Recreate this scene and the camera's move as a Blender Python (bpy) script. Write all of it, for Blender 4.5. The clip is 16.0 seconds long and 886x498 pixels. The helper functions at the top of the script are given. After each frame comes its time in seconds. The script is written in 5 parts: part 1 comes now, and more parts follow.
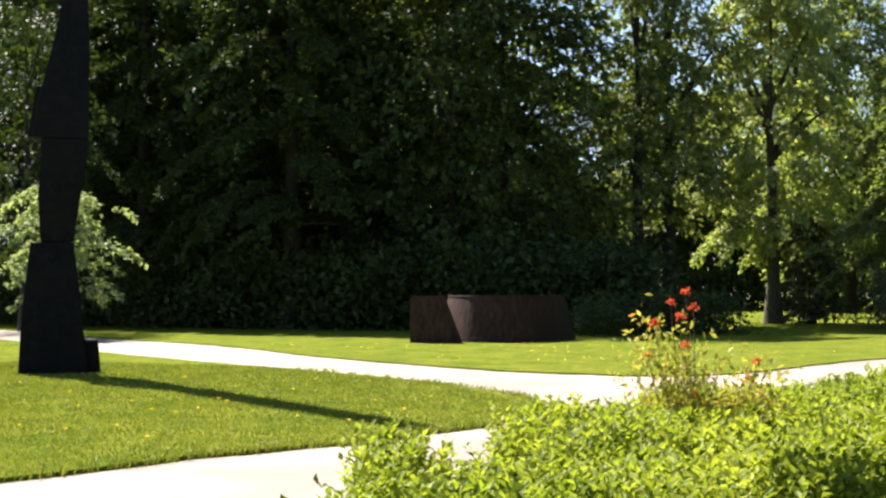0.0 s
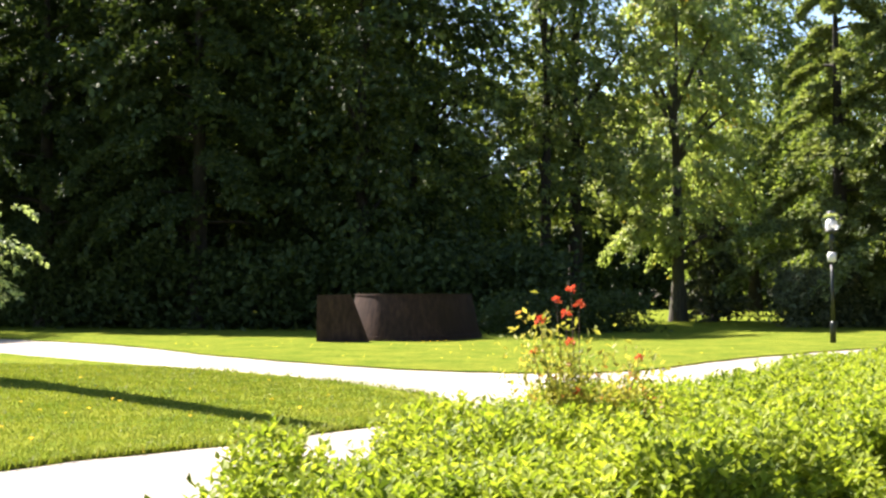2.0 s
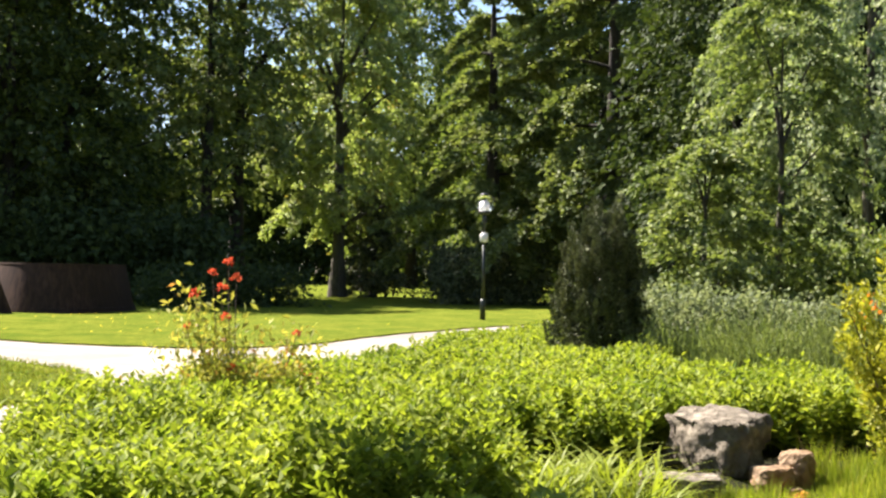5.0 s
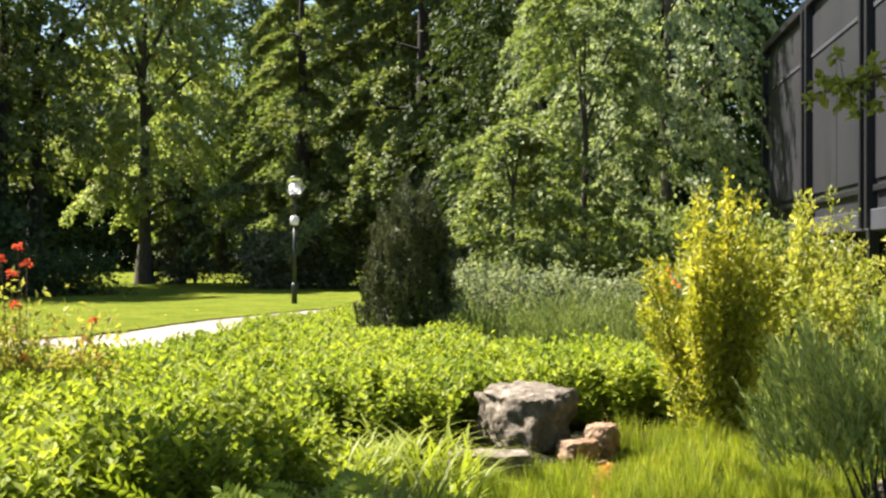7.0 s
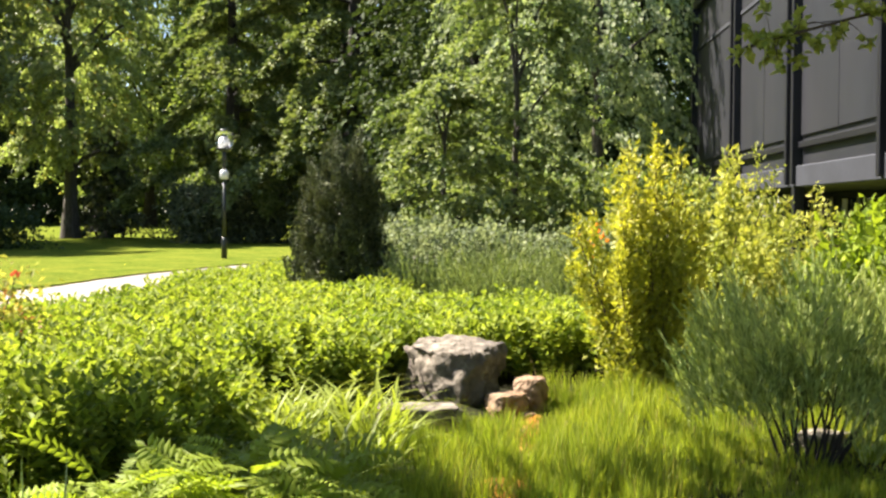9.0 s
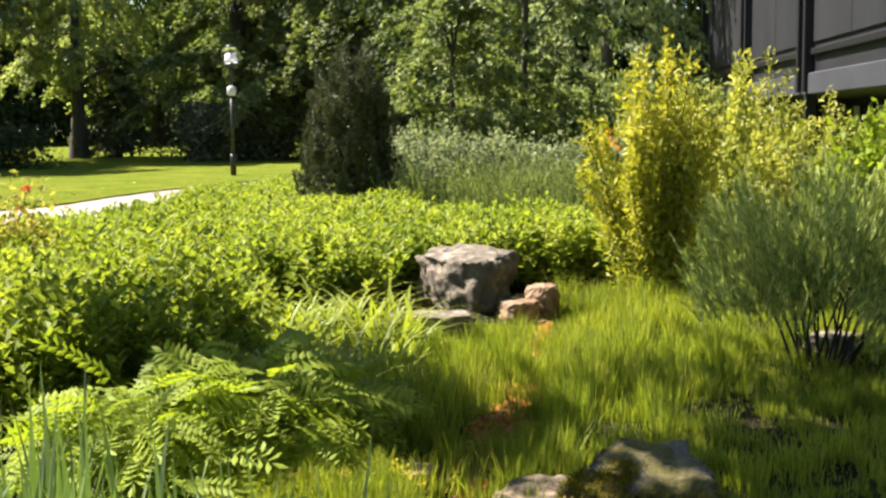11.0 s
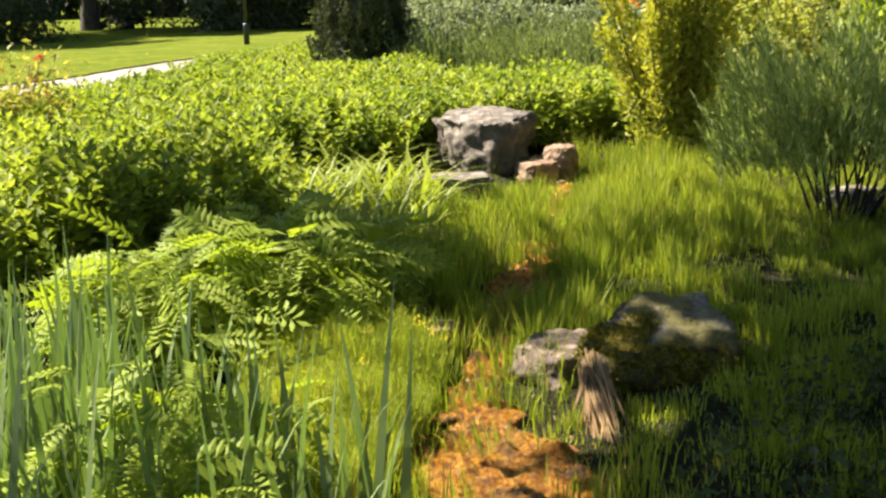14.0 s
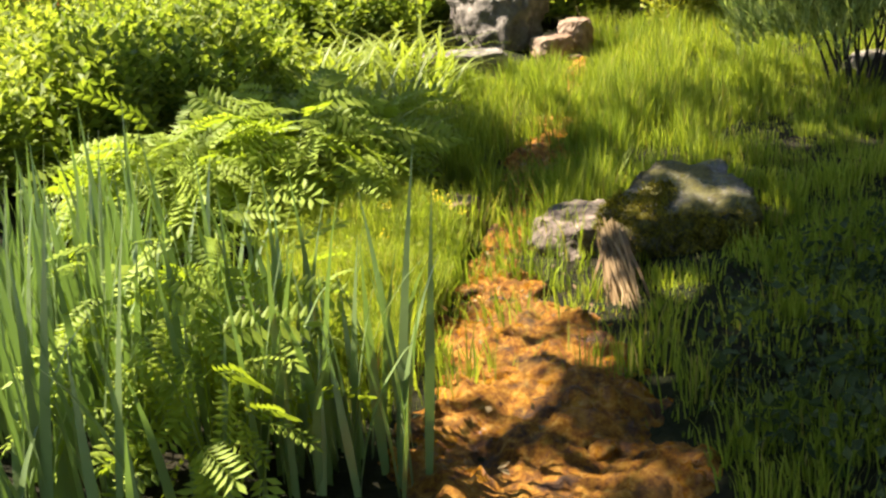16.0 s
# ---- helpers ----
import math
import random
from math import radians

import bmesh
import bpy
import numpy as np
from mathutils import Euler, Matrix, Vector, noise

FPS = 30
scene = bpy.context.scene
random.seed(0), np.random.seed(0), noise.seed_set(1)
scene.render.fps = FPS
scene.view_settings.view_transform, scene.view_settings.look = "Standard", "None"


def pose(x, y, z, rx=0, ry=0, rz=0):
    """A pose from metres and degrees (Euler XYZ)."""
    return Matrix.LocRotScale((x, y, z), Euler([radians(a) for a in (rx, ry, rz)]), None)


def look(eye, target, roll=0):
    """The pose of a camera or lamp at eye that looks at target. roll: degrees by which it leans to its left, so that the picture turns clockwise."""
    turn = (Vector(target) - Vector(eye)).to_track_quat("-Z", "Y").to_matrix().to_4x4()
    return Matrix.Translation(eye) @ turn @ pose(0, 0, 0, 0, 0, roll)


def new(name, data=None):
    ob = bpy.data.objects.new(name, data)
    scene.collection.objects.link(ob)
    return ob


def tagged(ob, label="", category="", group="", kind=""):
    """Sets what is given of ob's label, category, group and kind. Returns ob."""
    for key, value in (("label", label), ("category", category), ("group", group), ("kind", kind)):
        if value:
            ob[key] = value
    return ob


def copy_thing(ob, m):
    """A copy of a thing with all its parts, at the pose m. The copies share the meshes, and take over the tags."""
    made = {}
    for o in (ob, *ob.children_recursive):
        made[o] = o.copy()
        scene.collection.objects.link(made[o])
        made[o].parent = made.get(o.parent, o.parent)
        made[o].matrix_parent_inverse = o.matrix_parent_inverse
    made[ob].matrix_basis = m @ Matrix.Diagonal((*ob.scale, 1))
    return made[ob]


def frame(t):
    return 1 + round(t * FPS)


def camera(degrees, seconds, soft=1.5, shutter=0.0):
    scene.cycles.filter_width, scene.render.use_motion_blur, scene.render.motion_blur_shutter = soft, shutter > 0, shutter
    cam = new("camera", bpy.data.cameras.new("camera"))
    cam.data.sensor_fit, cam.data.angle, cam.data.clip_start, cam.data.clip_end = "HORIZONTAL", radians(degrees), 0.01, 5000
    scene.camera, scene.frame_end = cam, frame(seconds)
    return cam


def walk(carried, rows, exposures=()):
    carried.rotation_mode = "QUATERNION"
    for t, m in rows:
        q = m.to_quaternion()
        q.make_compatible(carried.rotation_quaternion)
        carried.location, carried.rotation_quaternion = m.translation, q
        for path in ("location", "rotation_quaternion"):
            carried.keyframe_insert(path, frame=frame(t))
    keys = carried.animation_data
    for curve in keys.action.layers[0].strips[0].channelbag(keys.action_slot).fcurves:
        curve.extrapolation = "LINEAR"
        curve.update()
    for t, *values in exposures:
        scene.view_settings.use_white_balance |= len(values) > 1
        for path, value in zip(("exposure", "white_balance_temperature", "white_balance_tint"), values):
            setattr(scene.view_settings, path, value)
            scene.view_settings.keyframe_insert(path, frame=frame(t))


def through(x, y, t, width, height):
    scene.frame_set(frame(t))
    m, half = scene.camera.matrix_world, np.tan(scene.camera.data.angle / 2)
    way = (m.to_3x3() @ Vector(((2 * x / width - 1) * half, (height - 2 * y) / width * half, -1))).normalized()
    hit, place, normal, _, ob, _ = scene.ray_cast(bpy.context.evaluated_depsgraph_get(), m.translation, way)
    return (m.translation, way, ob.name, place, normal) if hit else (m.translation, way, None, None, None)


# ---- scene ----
cam = camera(40.0, 16.0, 2.5)
PATH = [
    (0, (0.294, 0.23, 1.482), (0.082, 2.217, 1.558), -0.1),
    (0.5, (0.339, 0.239, 1.488), (0.146, 2.228, 1.572), -0.2),
    (1, (0.407, 0.305, 1.476), (0.247, 2.297, 1.555), -0.5),
    (1.5, (0.444, 0.254, 1.469), (0.322, 2.249, 1.546), -0.5),
    (2, (0.508, 0.259, 1.47), (0.437, 2.256, 1.544), -0.2),
    (2.5, (0.556, 0.317, 1.464), (0.578, 2.316, 1.531), -0.5),
    (3, (0.546, 0.338, 1.469), (0.687, 2.333, 1.522), -0.4),
    (3.5, (0.527, 0.4, 1.468), (0.77, 2.384, 1.511), 0.2),
    (6, (0.591, 0.589, 1.456), (1.219, 2.488, 1.487), 0.9),
    (6.5, (0.62, 0.634, 1.444), (1.328, 2.504, 1.468), 0.6),
    (7, (0.635, 0.645, 1.443), (1.404, 2.491, 1.455), 0.1),
    (7.5, (0.64, 0.644, 1.449), (1.456, 2.47, 1.45), 0.4),
    (8, (0.646, 0.644, 1.449), (1.494, 2.456, 1.439), 0.8),
    (8.5, (0.662, 0.665, 1.436), (1.527, 2.467, 1.409), 0.6),
    (9, (0.662, 0.663, 1.432), (1.533, 2.463, 1.371), 0.3),
    (9.5, (0.67, 0.677, 1.419), (1.54, 2.475, 1.326), 0.0),
    (12, (0.649, 0.67, 1.367), (1.486, 2.468, 1.107), -0.6),
    (12.5, (0.652, 0.678, 1.36), (1.481, 2.476, 1.073), -0.7),
    (13, (0.653, 0.679, 1.35), (1.475, 2.471, 1.016), -1.3),
    (13.5, (0.651, 0.676, 1.351), (1.468, 2.462, 0.971), -1.4),
    (14, (0.654, 0.678, 1.342), (1.462, 2.46, 0.93), -1.7),
    (14.5, (0.651, 0.663, 1.342), (1.439, 2.445, 0.894), -2.5),
    (15, (0.649, 0.664, 1.332), (1.422, 2.442, 0.841), -3.0),
    (15.5, (0.65, 0.672, 1.321), (1.413, 2.441, 0.785), -3.6),
    (16, (0.645, 0.674, 1.307), (1.401, 2.427, 0.713), -3.6),
]
walk(cam, [(t, look(eye, target, roll)) for t, eye, target, roll in PATH], [(t, stops, 6380, 13.5) for t, stops in ((0, 2.0), (1, 2.26), (2, 2.42), (3, 2.26), (3.5, 2.2), (6, 2.06), (7.5, 2.22), (8.5, 2.24), (9, 2.32), (9.5, 2.24), (12.5, 2.08), (14, 2.1), (14.5, 2.25), (15, 2.2), (16, 2.35))])

# ---- daylight ----
SUN_AZ, SUN_EL = -41.0, 52.0   # degrees from +y (to the left) and above the horizon
w = bpy.data.worlds.new("sky")
scene.world = w
w.use_nodes = True
wn = w.node_tree
sky = wn.nodes.new("ShaderNodeTexSky")
sky.sky_type = 'NISHITA'
sky.sun_disc = False
sky.sun_elevation = radians(SUN_EL)
sky.sun_rotation = radians(SUN_AZ)
sky.air_density, sky.dust_density, sky.ozone_density = 1.0, 0.6, 1.2
wn.nodes["Background"].inputs[1].default_value = 0.053
wn.links.new(sky.outputs[0], wn.nodes["Background"].inputs[0])
sun = new("sun", bpy.data.lights.new("sun", 'SUN'))
sun.data.energy, sun.data.angle, sun.data.color = 5.0, radians(0.53), (1.0, 0.90, 0.80)
sdir = Vector((math.sin(radians(SUN_AZ)) * math.cos(radians(SUN_EL)), math.cos(radians(SUN_AZ)) * math.cos(radians(SUN_EL)), math.sin(radians(SUN_EL))))
sun.matrix_world = look(sdir * 60, (0, 0, 0))
rng = np.random.default_rng(7)


# ---- materials ----
def nodes_of(name):
    m = bpy.data.materials.new(name)
    m.use_nodes = True
    nt = m.node_tree
    return m, nt, nt.nodes["Principled BSDF"], nt.nodes["Material Output"]


def ramp(nt, fac, stops):
    r = nt.nodes.new("ShaderNodeValToRGB")
    e = r.color_ramp.elements
    while len(e) < len(stops):
        e.new(0.5)
    for el, (p, c) in zip(e, stops):
        el.position, el.color = p, (*c, 1)
    nt.links.new(fac, r.inputs[0])
    return r.outputs[0]


def noise_tex(nt, scale, detail=4, rough=0.55, stretch=(1, 1, 1), coords="Object"):
    tc = nt.nodes.new("ShaderNodeTexCoord")
    mp = nt.nodes.new("ShaderNodeMapping")
    mp.inputs["Scale"].default_value = stretch
    n = nt.nodes.new("ShaderNodeTexNoise")
    n.inputs["Scale"].default_value, n.inputs["Detail"].default_value, n.inputs["Roughness"].default_value = scale, detail, rough
    nt.links.new(tc.outputs[coords], mp.inputs[0])
    nt.links.new(mp.outputs[0], n.inputs["Vector"])
    return n.outputs[0]


def mixed(nt, fac, a, b, mode='MIX'):
    n = nt.nodes.new("ShaderNodeMix")
    n.data_type, n.blend_type = 'RGBA', mode
    for sock, v in ((n.inputs[0], fac), (n.inputs[6], a), (n.inputs[7], b)):
        if isinstance(v, (int, float)):
            sock.default_value = v
        elif isinstance(v, tuple):
            sock.default_value = (*v, 1)
        else:
            nt.links.new(v, sock)
    return n.outputs[2]


def bumped(nt, p, height, strength, dist):
    b = nt.nodes.new("ShaderNodeBump")
    b.inputs["Strength"].default_value, b.inputs["Distance"].default_value = strength, dist
    nt.links.new(height, b.inputs["Height"])
    nt.links.new(b.outputs[0], p.inputs["Normal"])


def surface(name, dark, mid, light, scale, big=0.4, rough=0.8, metal=0.0, bump=0.5, dist=0.01, stain=None, stretch=(1, 1, 1), spec=0.4):
    """A two-scale noisy surface: grain at scale, broad variation at big."""
    m, nt, p, _ = nodes_of(name)
    fine = noise_tex(nt, scale, 6, 0.65, stretch)
    col = ramp(nt, fine, [(0.3, dark), (0.5, mid), (0.72, light)])
    wide = noise_tex(nt, big, 3, 0.5)
    s = stain or tuple(0.6 * c for c in mid)
    wr = ramp(nt, wide, [(0.42, (0, 0, 0)), (0.68, (0.75, 0.75, 0.75))])
    col = mixed(nt, wr, col, s)
    nt.links.new(col, p.inputs["Base Color"])
    p.inputs["Roughness"].default_value, p.inputs["Metallic"].default_value = rough, metal
    p.inputs["Specular IOR Level"].default_value = spec
    bumped(nt, p, fine, bump, dist)
    return m


def leafy(name, dark, light, through, gloss=0.6, odd=None, share=0.42, spec=0.10):
    """Leaves: colour varies from leaf to leaf; part of the light passes through them."""
    dark, light = [(c[0], c[1], c[2] * 1.3) for c in (dark, light)]
    m, nt, p, out = nodes_of(name)
    g = nt.nodes.new("ShaderNodeNewGeometry")
    stops = [(0.0, dark), (0.75, light)]
    if odd:
        stops += [(0.93, light), (0.97, odd)]
    col = ramp(nt, g.outputs["Random Per Island"], stops)
    patch = ramp(nt, noise_tex(nt, 1.3, 2, 0.5), [(0.35, (0.72, 0.78, 0.7)), (0.65, (1.1, 1.06, 1.0))])
    col = mixed(nt, 1.0, col, patch, 'MULTIPLY')
    nt.links.new(col, p.inputs["Base Color"])
    p.inputs["Roughness"].default_value = gloss
    p.inputs["Specular IOR Level"].default_value = spec
    t = nt.nodes.new("ShaderNodeBsdfTranslucent")
    nt.links.new(mixed(nt, 1.0, col, through, 'MULTIPLY'), t.inputs[0])
    mx = nt.nodes.new("ShaderNodeMixShader")
    mx.inputs[0].default_value = share
    nt.links.new(p.outputs[0], mx.inputs[1])
    nt.links.new(t.outputs[0], mx.inputs[2])
    nt.links.new(mx.outputs[0], out.inputs[0])
    return m


def plain(name, col, rough=0.5, metal=0.0, bump=0.0, scale=40.0):
    m, nt, p, _ = nodes_of(name)
    f = noise_tex(nt, scale, 4)
    nt.links.new(ramp(nt, f, [(0.3, tuple(c * 0.8 for c in col)), (0.7, tuple(min(1, c * 1.15) for c in col))]), p.inputs["Base Color"])
    p.inputs["Roughness"].default_value, p.inputs["Metallic"].default_value = rough, metal
    if bump:
        bumped(nt, p, f, bump, 0.003)
    return m


def turf(name):
    m, nt, p, _ = nodes_of(name)
    fine = noise_tex(nt, 55, 5, 0.7)
    col = ramp(nt, fine, [(0.3, (0.055, 0.075, 0.012)), (0.5, (0.12, 0.155, 0.024)), (0.72, (0.19, 0.22, 0.042))])
    wide = ramp(nt, noise_tex(nt, 0.9, 5, 0.6), [(0.38, (0.75, 0.85, 0.7)), (0.62, (1.25, 1.12, 1.0))])
    col = mixed(nt, 1.0, col, wide, 'MULTIPLY')
    mid = ramp(nt, noise_tex(nt, 7, 4, 0.7), [(0.35, (0.7, 0.74, 0.7)), (0.6, (1.12, 1.08, 1.05))])
    col = mixed(nt, 1.0, col, mid, 'MULTIPLY')
    nt.links.new(col, p.inputs["Base Color"])
    p.inputs["Roughness"].default_value = 0.75
    p.inputs["Specular IOR Level"].default_value = 0.0
    bumped(nt, p, fine, 1.0, 0.03)
    return m


MAT_TURF = turf("turf")
MAT_GRAVEL = surface("pale_gravel", (0.105, 0.092, 0.072), (0.185, 0.167, 0.138), (0.26, 0.238, 0.20), 120, 0.7, 0.9, 0, 0.6, 0.006, (0.38, 0.33, 0.26))
MAT_SOIL = surface("dark_soil", (0.010, 0.009, 0.004), (0.022, 0.019, 0.008), (0.042, 0.036, 0.016), 30, 1.5, 0.95, 0, 1.0, 0.05, (0.020, 0.026, 0.006), spec=0.1)
MAT_STEEL = surface("dark_weathered_steel", (0.004, 0.004, 0.005), (0.006, 0.006, 0.007), (0.012, 0.012, 0.014), 6, 1.2, 0.7, 0.0, 0.15, 0.004, (0.010, 0.009, 0.009), spec=0.08)
MAT_RUST = surface("rust_brown_steel", (0.017, 0.009, 0.007), (0.036, 0.020, 0.014), (0.070, 0.040, 0.027), 9, 0.8, 0.75, 0.1, 0.3, 0.004, (0.022, 0.013, 0.010), (1, 1, 0.3), 0.15)
MAT_BARK = surface("grey_brown_bark", (0.02, 0.017, 0.013), (0.055, 0.045, 0.034), (0.12, 0.105, 0.085), 14, 2.0, 0.9, 0, 1.0, 0.03, (0.06, 0.06, 0.035), (1, 1, 0.2))
MAT_BARK_DARK = surface("dark_bark", (0.010, 0.008, 0.006), (0.025, 0.020, 0.015), (0.05, 0.042, 0.033), 14, 2.0, 0.9, 0, 1.0, 0.03, None, (1, 1, 0.2))
MAT_TWIG = plain("brown_twig", (0.06, 0.04, 0.025), 0.8, 0, 0.4, 60)
MAT_STONE = surface("grey_brown_boulder", (0.035, 0.029, 0.020), (0.155, 0.132, 0.095), (0.42, 0.37, 0.28), 9, 3.2, 0.9, 0, 1.0, 0.07, (0.11, 0.094, 0.065))
MAT_STONE_ORANGE = surface("iron_stained_stone", (0.06, 0.036, 0.018), (0.21, 0.14, 0.078), (0.40, 0.30, 0.19), 14, 4.0, 0.85, 0, 0.9, 0.02, (0.25, 0.135, 0.05))
MAT_STONE_TAN = surface("tan_weathered_stone", (0.04, 0.028, 0.016), (0.13, 0.095, 0.06), (0.30, 0.23, 0.15), 18, 5.0, 0.8, 0, 1.0, 0.03, (0.07, 0.062, 0.03))
MAT_CLAD = surface("dark_grey_cladding", (0.013, 0.014, 0.017), (0.017, 0.0185, 0.022), (0.022, 0.024, 0.028), 3, 0.5, 0.5, 0.2, 0.03, 0.002, (0.026, 0.026, 0.029), (1, 1, 0.15))
MAT_FRAME = plain("black_metal_frame", (0.018, 0.018, 0.021), 0.45, 0.5)
MAT_POLE = plain("dark_green_grey_paint", (0.022, 0.026, 0.024), 0.4, 0.3)
MAT_WHITE = plain("white_lamp_metal", (0.55, 0.55, 0.54), 0.4)
MAT_CONCRETE = surface("grey_beam", (0.021, 0.023, 0.028), (0.028, 0.031, 0.037), (0.037, 0.040, 0.047), 12, 0.7, 0.7, 0, 0.2, 0.004)


def glassy(name, tint, rough=0.02):
    m, nt, p, _ = nodes_of(name)
    p.inputs["Base Color"].default_value = (*tint, 1)
    p.inputs["Transmission Weight"].default_value, p.inputs["Roughness"].default_value, p.inputs["IOR"].default_value = 1.0, rough, 1.45
    return m


MAT_WINFRAME = plain("pale_window_frame", (0.34, 0.36, 0.34), 0.5)
MAT_CURTAIN = plain("pale_curtain", (0.62, 0.63, 0.60), 0.9)
MAT_GLASS = glassy("clear_lamp_glass", (0.95, 0.97, 0.98))
MAT_PANE = plain("dark_window_glass", (0.02, 0.024, 0.026), 0.05)


def clay_bed(name):
    m, nt, p, _ = nodes_of(name)
    fine = noise_tex(nt, 32, 10, 0.8)
    col = ramp(nt, fine, [(0.37, (0.09, 0.030, 0.004)), (0.45, (0.31, 0.115, 0.006)), (0.54, (0.54, 0.245, 0.014)), (0.63, (0.68, 0.43, 0.09))])
    pat = ramp(nt, noise_tex(nt, 5.5, 6, 0.7), [(0.52, (0, 0, 0)), (0.62, (1, 1, 1))])
    col = mixed(nt, pat, col, (0.085, 0.040, 0.014))
    pat2 = ramp(nt, noise_tex(nt, 2.6, 4, 0.6, (1, 1.4, 1)), [(0.56, (0, 0, 0)), (0.66, (0.4, 0.4, 0.4))])
    col = mixed(nt, pat2, col, (0.13, 0.095, 0.035))
    nt.links.new(col, p.inputs["Base Color"])
    rr = ramp(nt, noise_tex(nt, 6, 3), [(0.40, (0.22, 0.22, 0.22)), (0.5, (0.8, 0.8, 0.8))])
    nt.links.new(rr, p.inputs["Roughness"])
    p.inputs["Specular IOR Level"].default_value = 0.25
    bumped(nt, p, fine, 1.0, 0.05)
    return m


def mossy(name):
    m, nt, p, _ = nodes_of(name)
    fine = noise_tex(nt, 22, 8, 0.7)
    col = ramp(nt, fine, [(0.3, (0.022, 0.019, 0.013)), (0.5, (0.085, 0.073, 0.053)), (0.68, (0.26, 0.235, 0.18))])
    moss = ramp(nt, noise_tex(nt, 90, 5, 0.75), [(0.35, (0.03, 0.028, 0.004)), (0.65, (0.17, 0.145, 0.014))])
    where = ramp(nt, noise_tex(nt, 5.0, 5, 0.65), [(0.36, (0, 0, 0)), (0.47, (1, 1, 1))])
    nt.links.new(mixed(nt, where, col, moss), p.inputs["Base Color"])
    wet = ramp(nt, noise_tex(nt, 9, 3, 0.5), [(0.40, (0.25, 0.25, 0.25)), (0.48, (0.85, 0.85, 0.85))])
    nt.links.new(wet, p.inputs["Roughness"])
    bumped(nt, p, fine, 1.0, 0.025)
    return m


MAT_CLAY = clay_bed("orange_iron_clay")
MAT_MOSS = mossy("mossy_stone")
LF_MOSS = leafy("olive_moss", (0.05, 0.045, 0.005), (0.26, 0.22, 0.02), (1.2, 1.2, 0.4), 0.8, None, 0.2)
LF_GC = leafy("lime_groundcover_leaf", (0.095, 0.145, 0.014), (0.29, 0.345, 0.040), (1.35, 1.36, 0.6), 0.55, share=0.42)
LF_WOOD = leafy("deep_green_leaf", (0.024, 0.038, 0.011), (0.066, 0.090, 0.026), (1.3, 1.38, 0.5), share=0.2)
LF_BOUGH = leafy("olive_bough_leaf", (0.072, 0.099, 0.025), (0.26, 0.295, 0.095), (1.2, 1.3, 0.5), share=0.30, spec=0.25)
LF_BEECH = leafy("beech_leaf", (0.055, 0.082, 0.022), (0.20, 0.235, 0.07), (1.25, 1.38, 0.5), share=0.40)
LF_MAPLE = leafy("fresh_maple_leaf", (0.165, 0.20, 0.06), (0.38, 0.41, 0.14), (1.15, 1.28, 0.6), 0.45, (0.26, 0.2, 0.06), share=0.48, spec=0.25)
LF_HAZEL = leafy("mid_green_leaf", (0.065, 0.098, 0.028), (0.26, 0.30, 0.092), (1.2, 1.32, 0.5), share=0.32, spec=0.2)
LF_BIRCH = leafy("grey_green_drooping_leaf", (0.12, 0.155, 0.065), (0.36, 0.395, 0.195), (1.2, 1.35, 0.6), share=0.40)
LF_YEW = leafy("dark_yew_needle", (0.024, 0.031, 0.013), (0.155, 0.172, 0.070), (1.0, 1.0, 0.6), 0.5, None, 0.1)
LF_VARIEG = leafy("silvery_hedge_leaf", (0.10, 0.13, 0.05), (0.25, 0.29, 0.13), (1.2, 1.2, 0.8))
LF_BROOM = leafy("grey_green_broom_twig", (0.12, 0.155, 0.04), (0.29, 0.335, 0.105), (1.2, 1.25, 0.6), 0.55, None, 0.25)
LF_BLUE = leafy("blue_green_broom_twig", (0.14, 0.185, 0.045), (0.46, 0.51, 0.15), (1.2, 1.25, 0.6), 0.5, None, 0.32)
LF_GOLD = leafy("golden_shrub_leaf", (0.19, 0.21, 0.02), (0.47, 0.46, 0.06), (1.34, 1.33, 0.45), 0.4, share=0.38, spec=0.2)
LF_LIME = leafy("pale_lime_leaf", (0.19, 0.225, 0.03), (0.47, 0.475, 0.085), (1.3, 1.28, 0.6), share=0.38, spec=0.2)
LF_BROAD = leafy("fresh_broad_leaf", (0.13, 0.19, 0.018), (0.27, 0.34, 0.035), (1.34, 1.35, 0.45))
LF_GRASS = leafy("stream_grass_blade", (0.115, 0.165, 0.015), (0.32, 0.37, 0.042), (1.3, 1.32, 0.45), 0.5, (0.33, 0.27, 0.10), share=0.42)
LF_LAWN = leafy("lawn_blade", (0.10, 0.14, 0.016), (0.21, 0.24, 0.038), (1.34, 1.35, 0.45), 0.5, (0.26, 0.24, 0.08), 0.3)
LF_IRIS = leafy("blue_green_iris_leaf", (0.035, 0.068, 0.013), (0.21, 0.28, 0.078), (1.2, 1.4, 0.55), 0.28, None, 0.22, 0.8)
LF_ROSE = leafy("pinnate_rose_leaf", (0.14, 0.20, 0.018), (0.31, 0.38, 0.038), (1.34, 1.35, 0.45), 0.5)
LF_STRAP = leafy("daylily_strap_leaf", (0.14, 0.19, 0.02), (0.28, 0.33, 0.05), (1.34, 1.35, 0.45), 0.4)
LF_AZ = leafy("young_azalea_leaf", (0.20, 0.235, 0.035), (0.40, 0.40, 0.085), (1.3, 1.2, 0.6), 0.45, (0.38, 0.22, 0.08))
LF_PETAL = leafy("orange_red_petal", (0.42, 0.035, 0.018), (0.72, 0.20, 0.07), (1.2, 0.9, 0.8), 0.5)
LF_ORANGE = leafy("orange_petal", (0.75, 0.20, 0.02), (0.85, 0.34, 0.05), (1.2, 1.0, 0.7), 0.5)
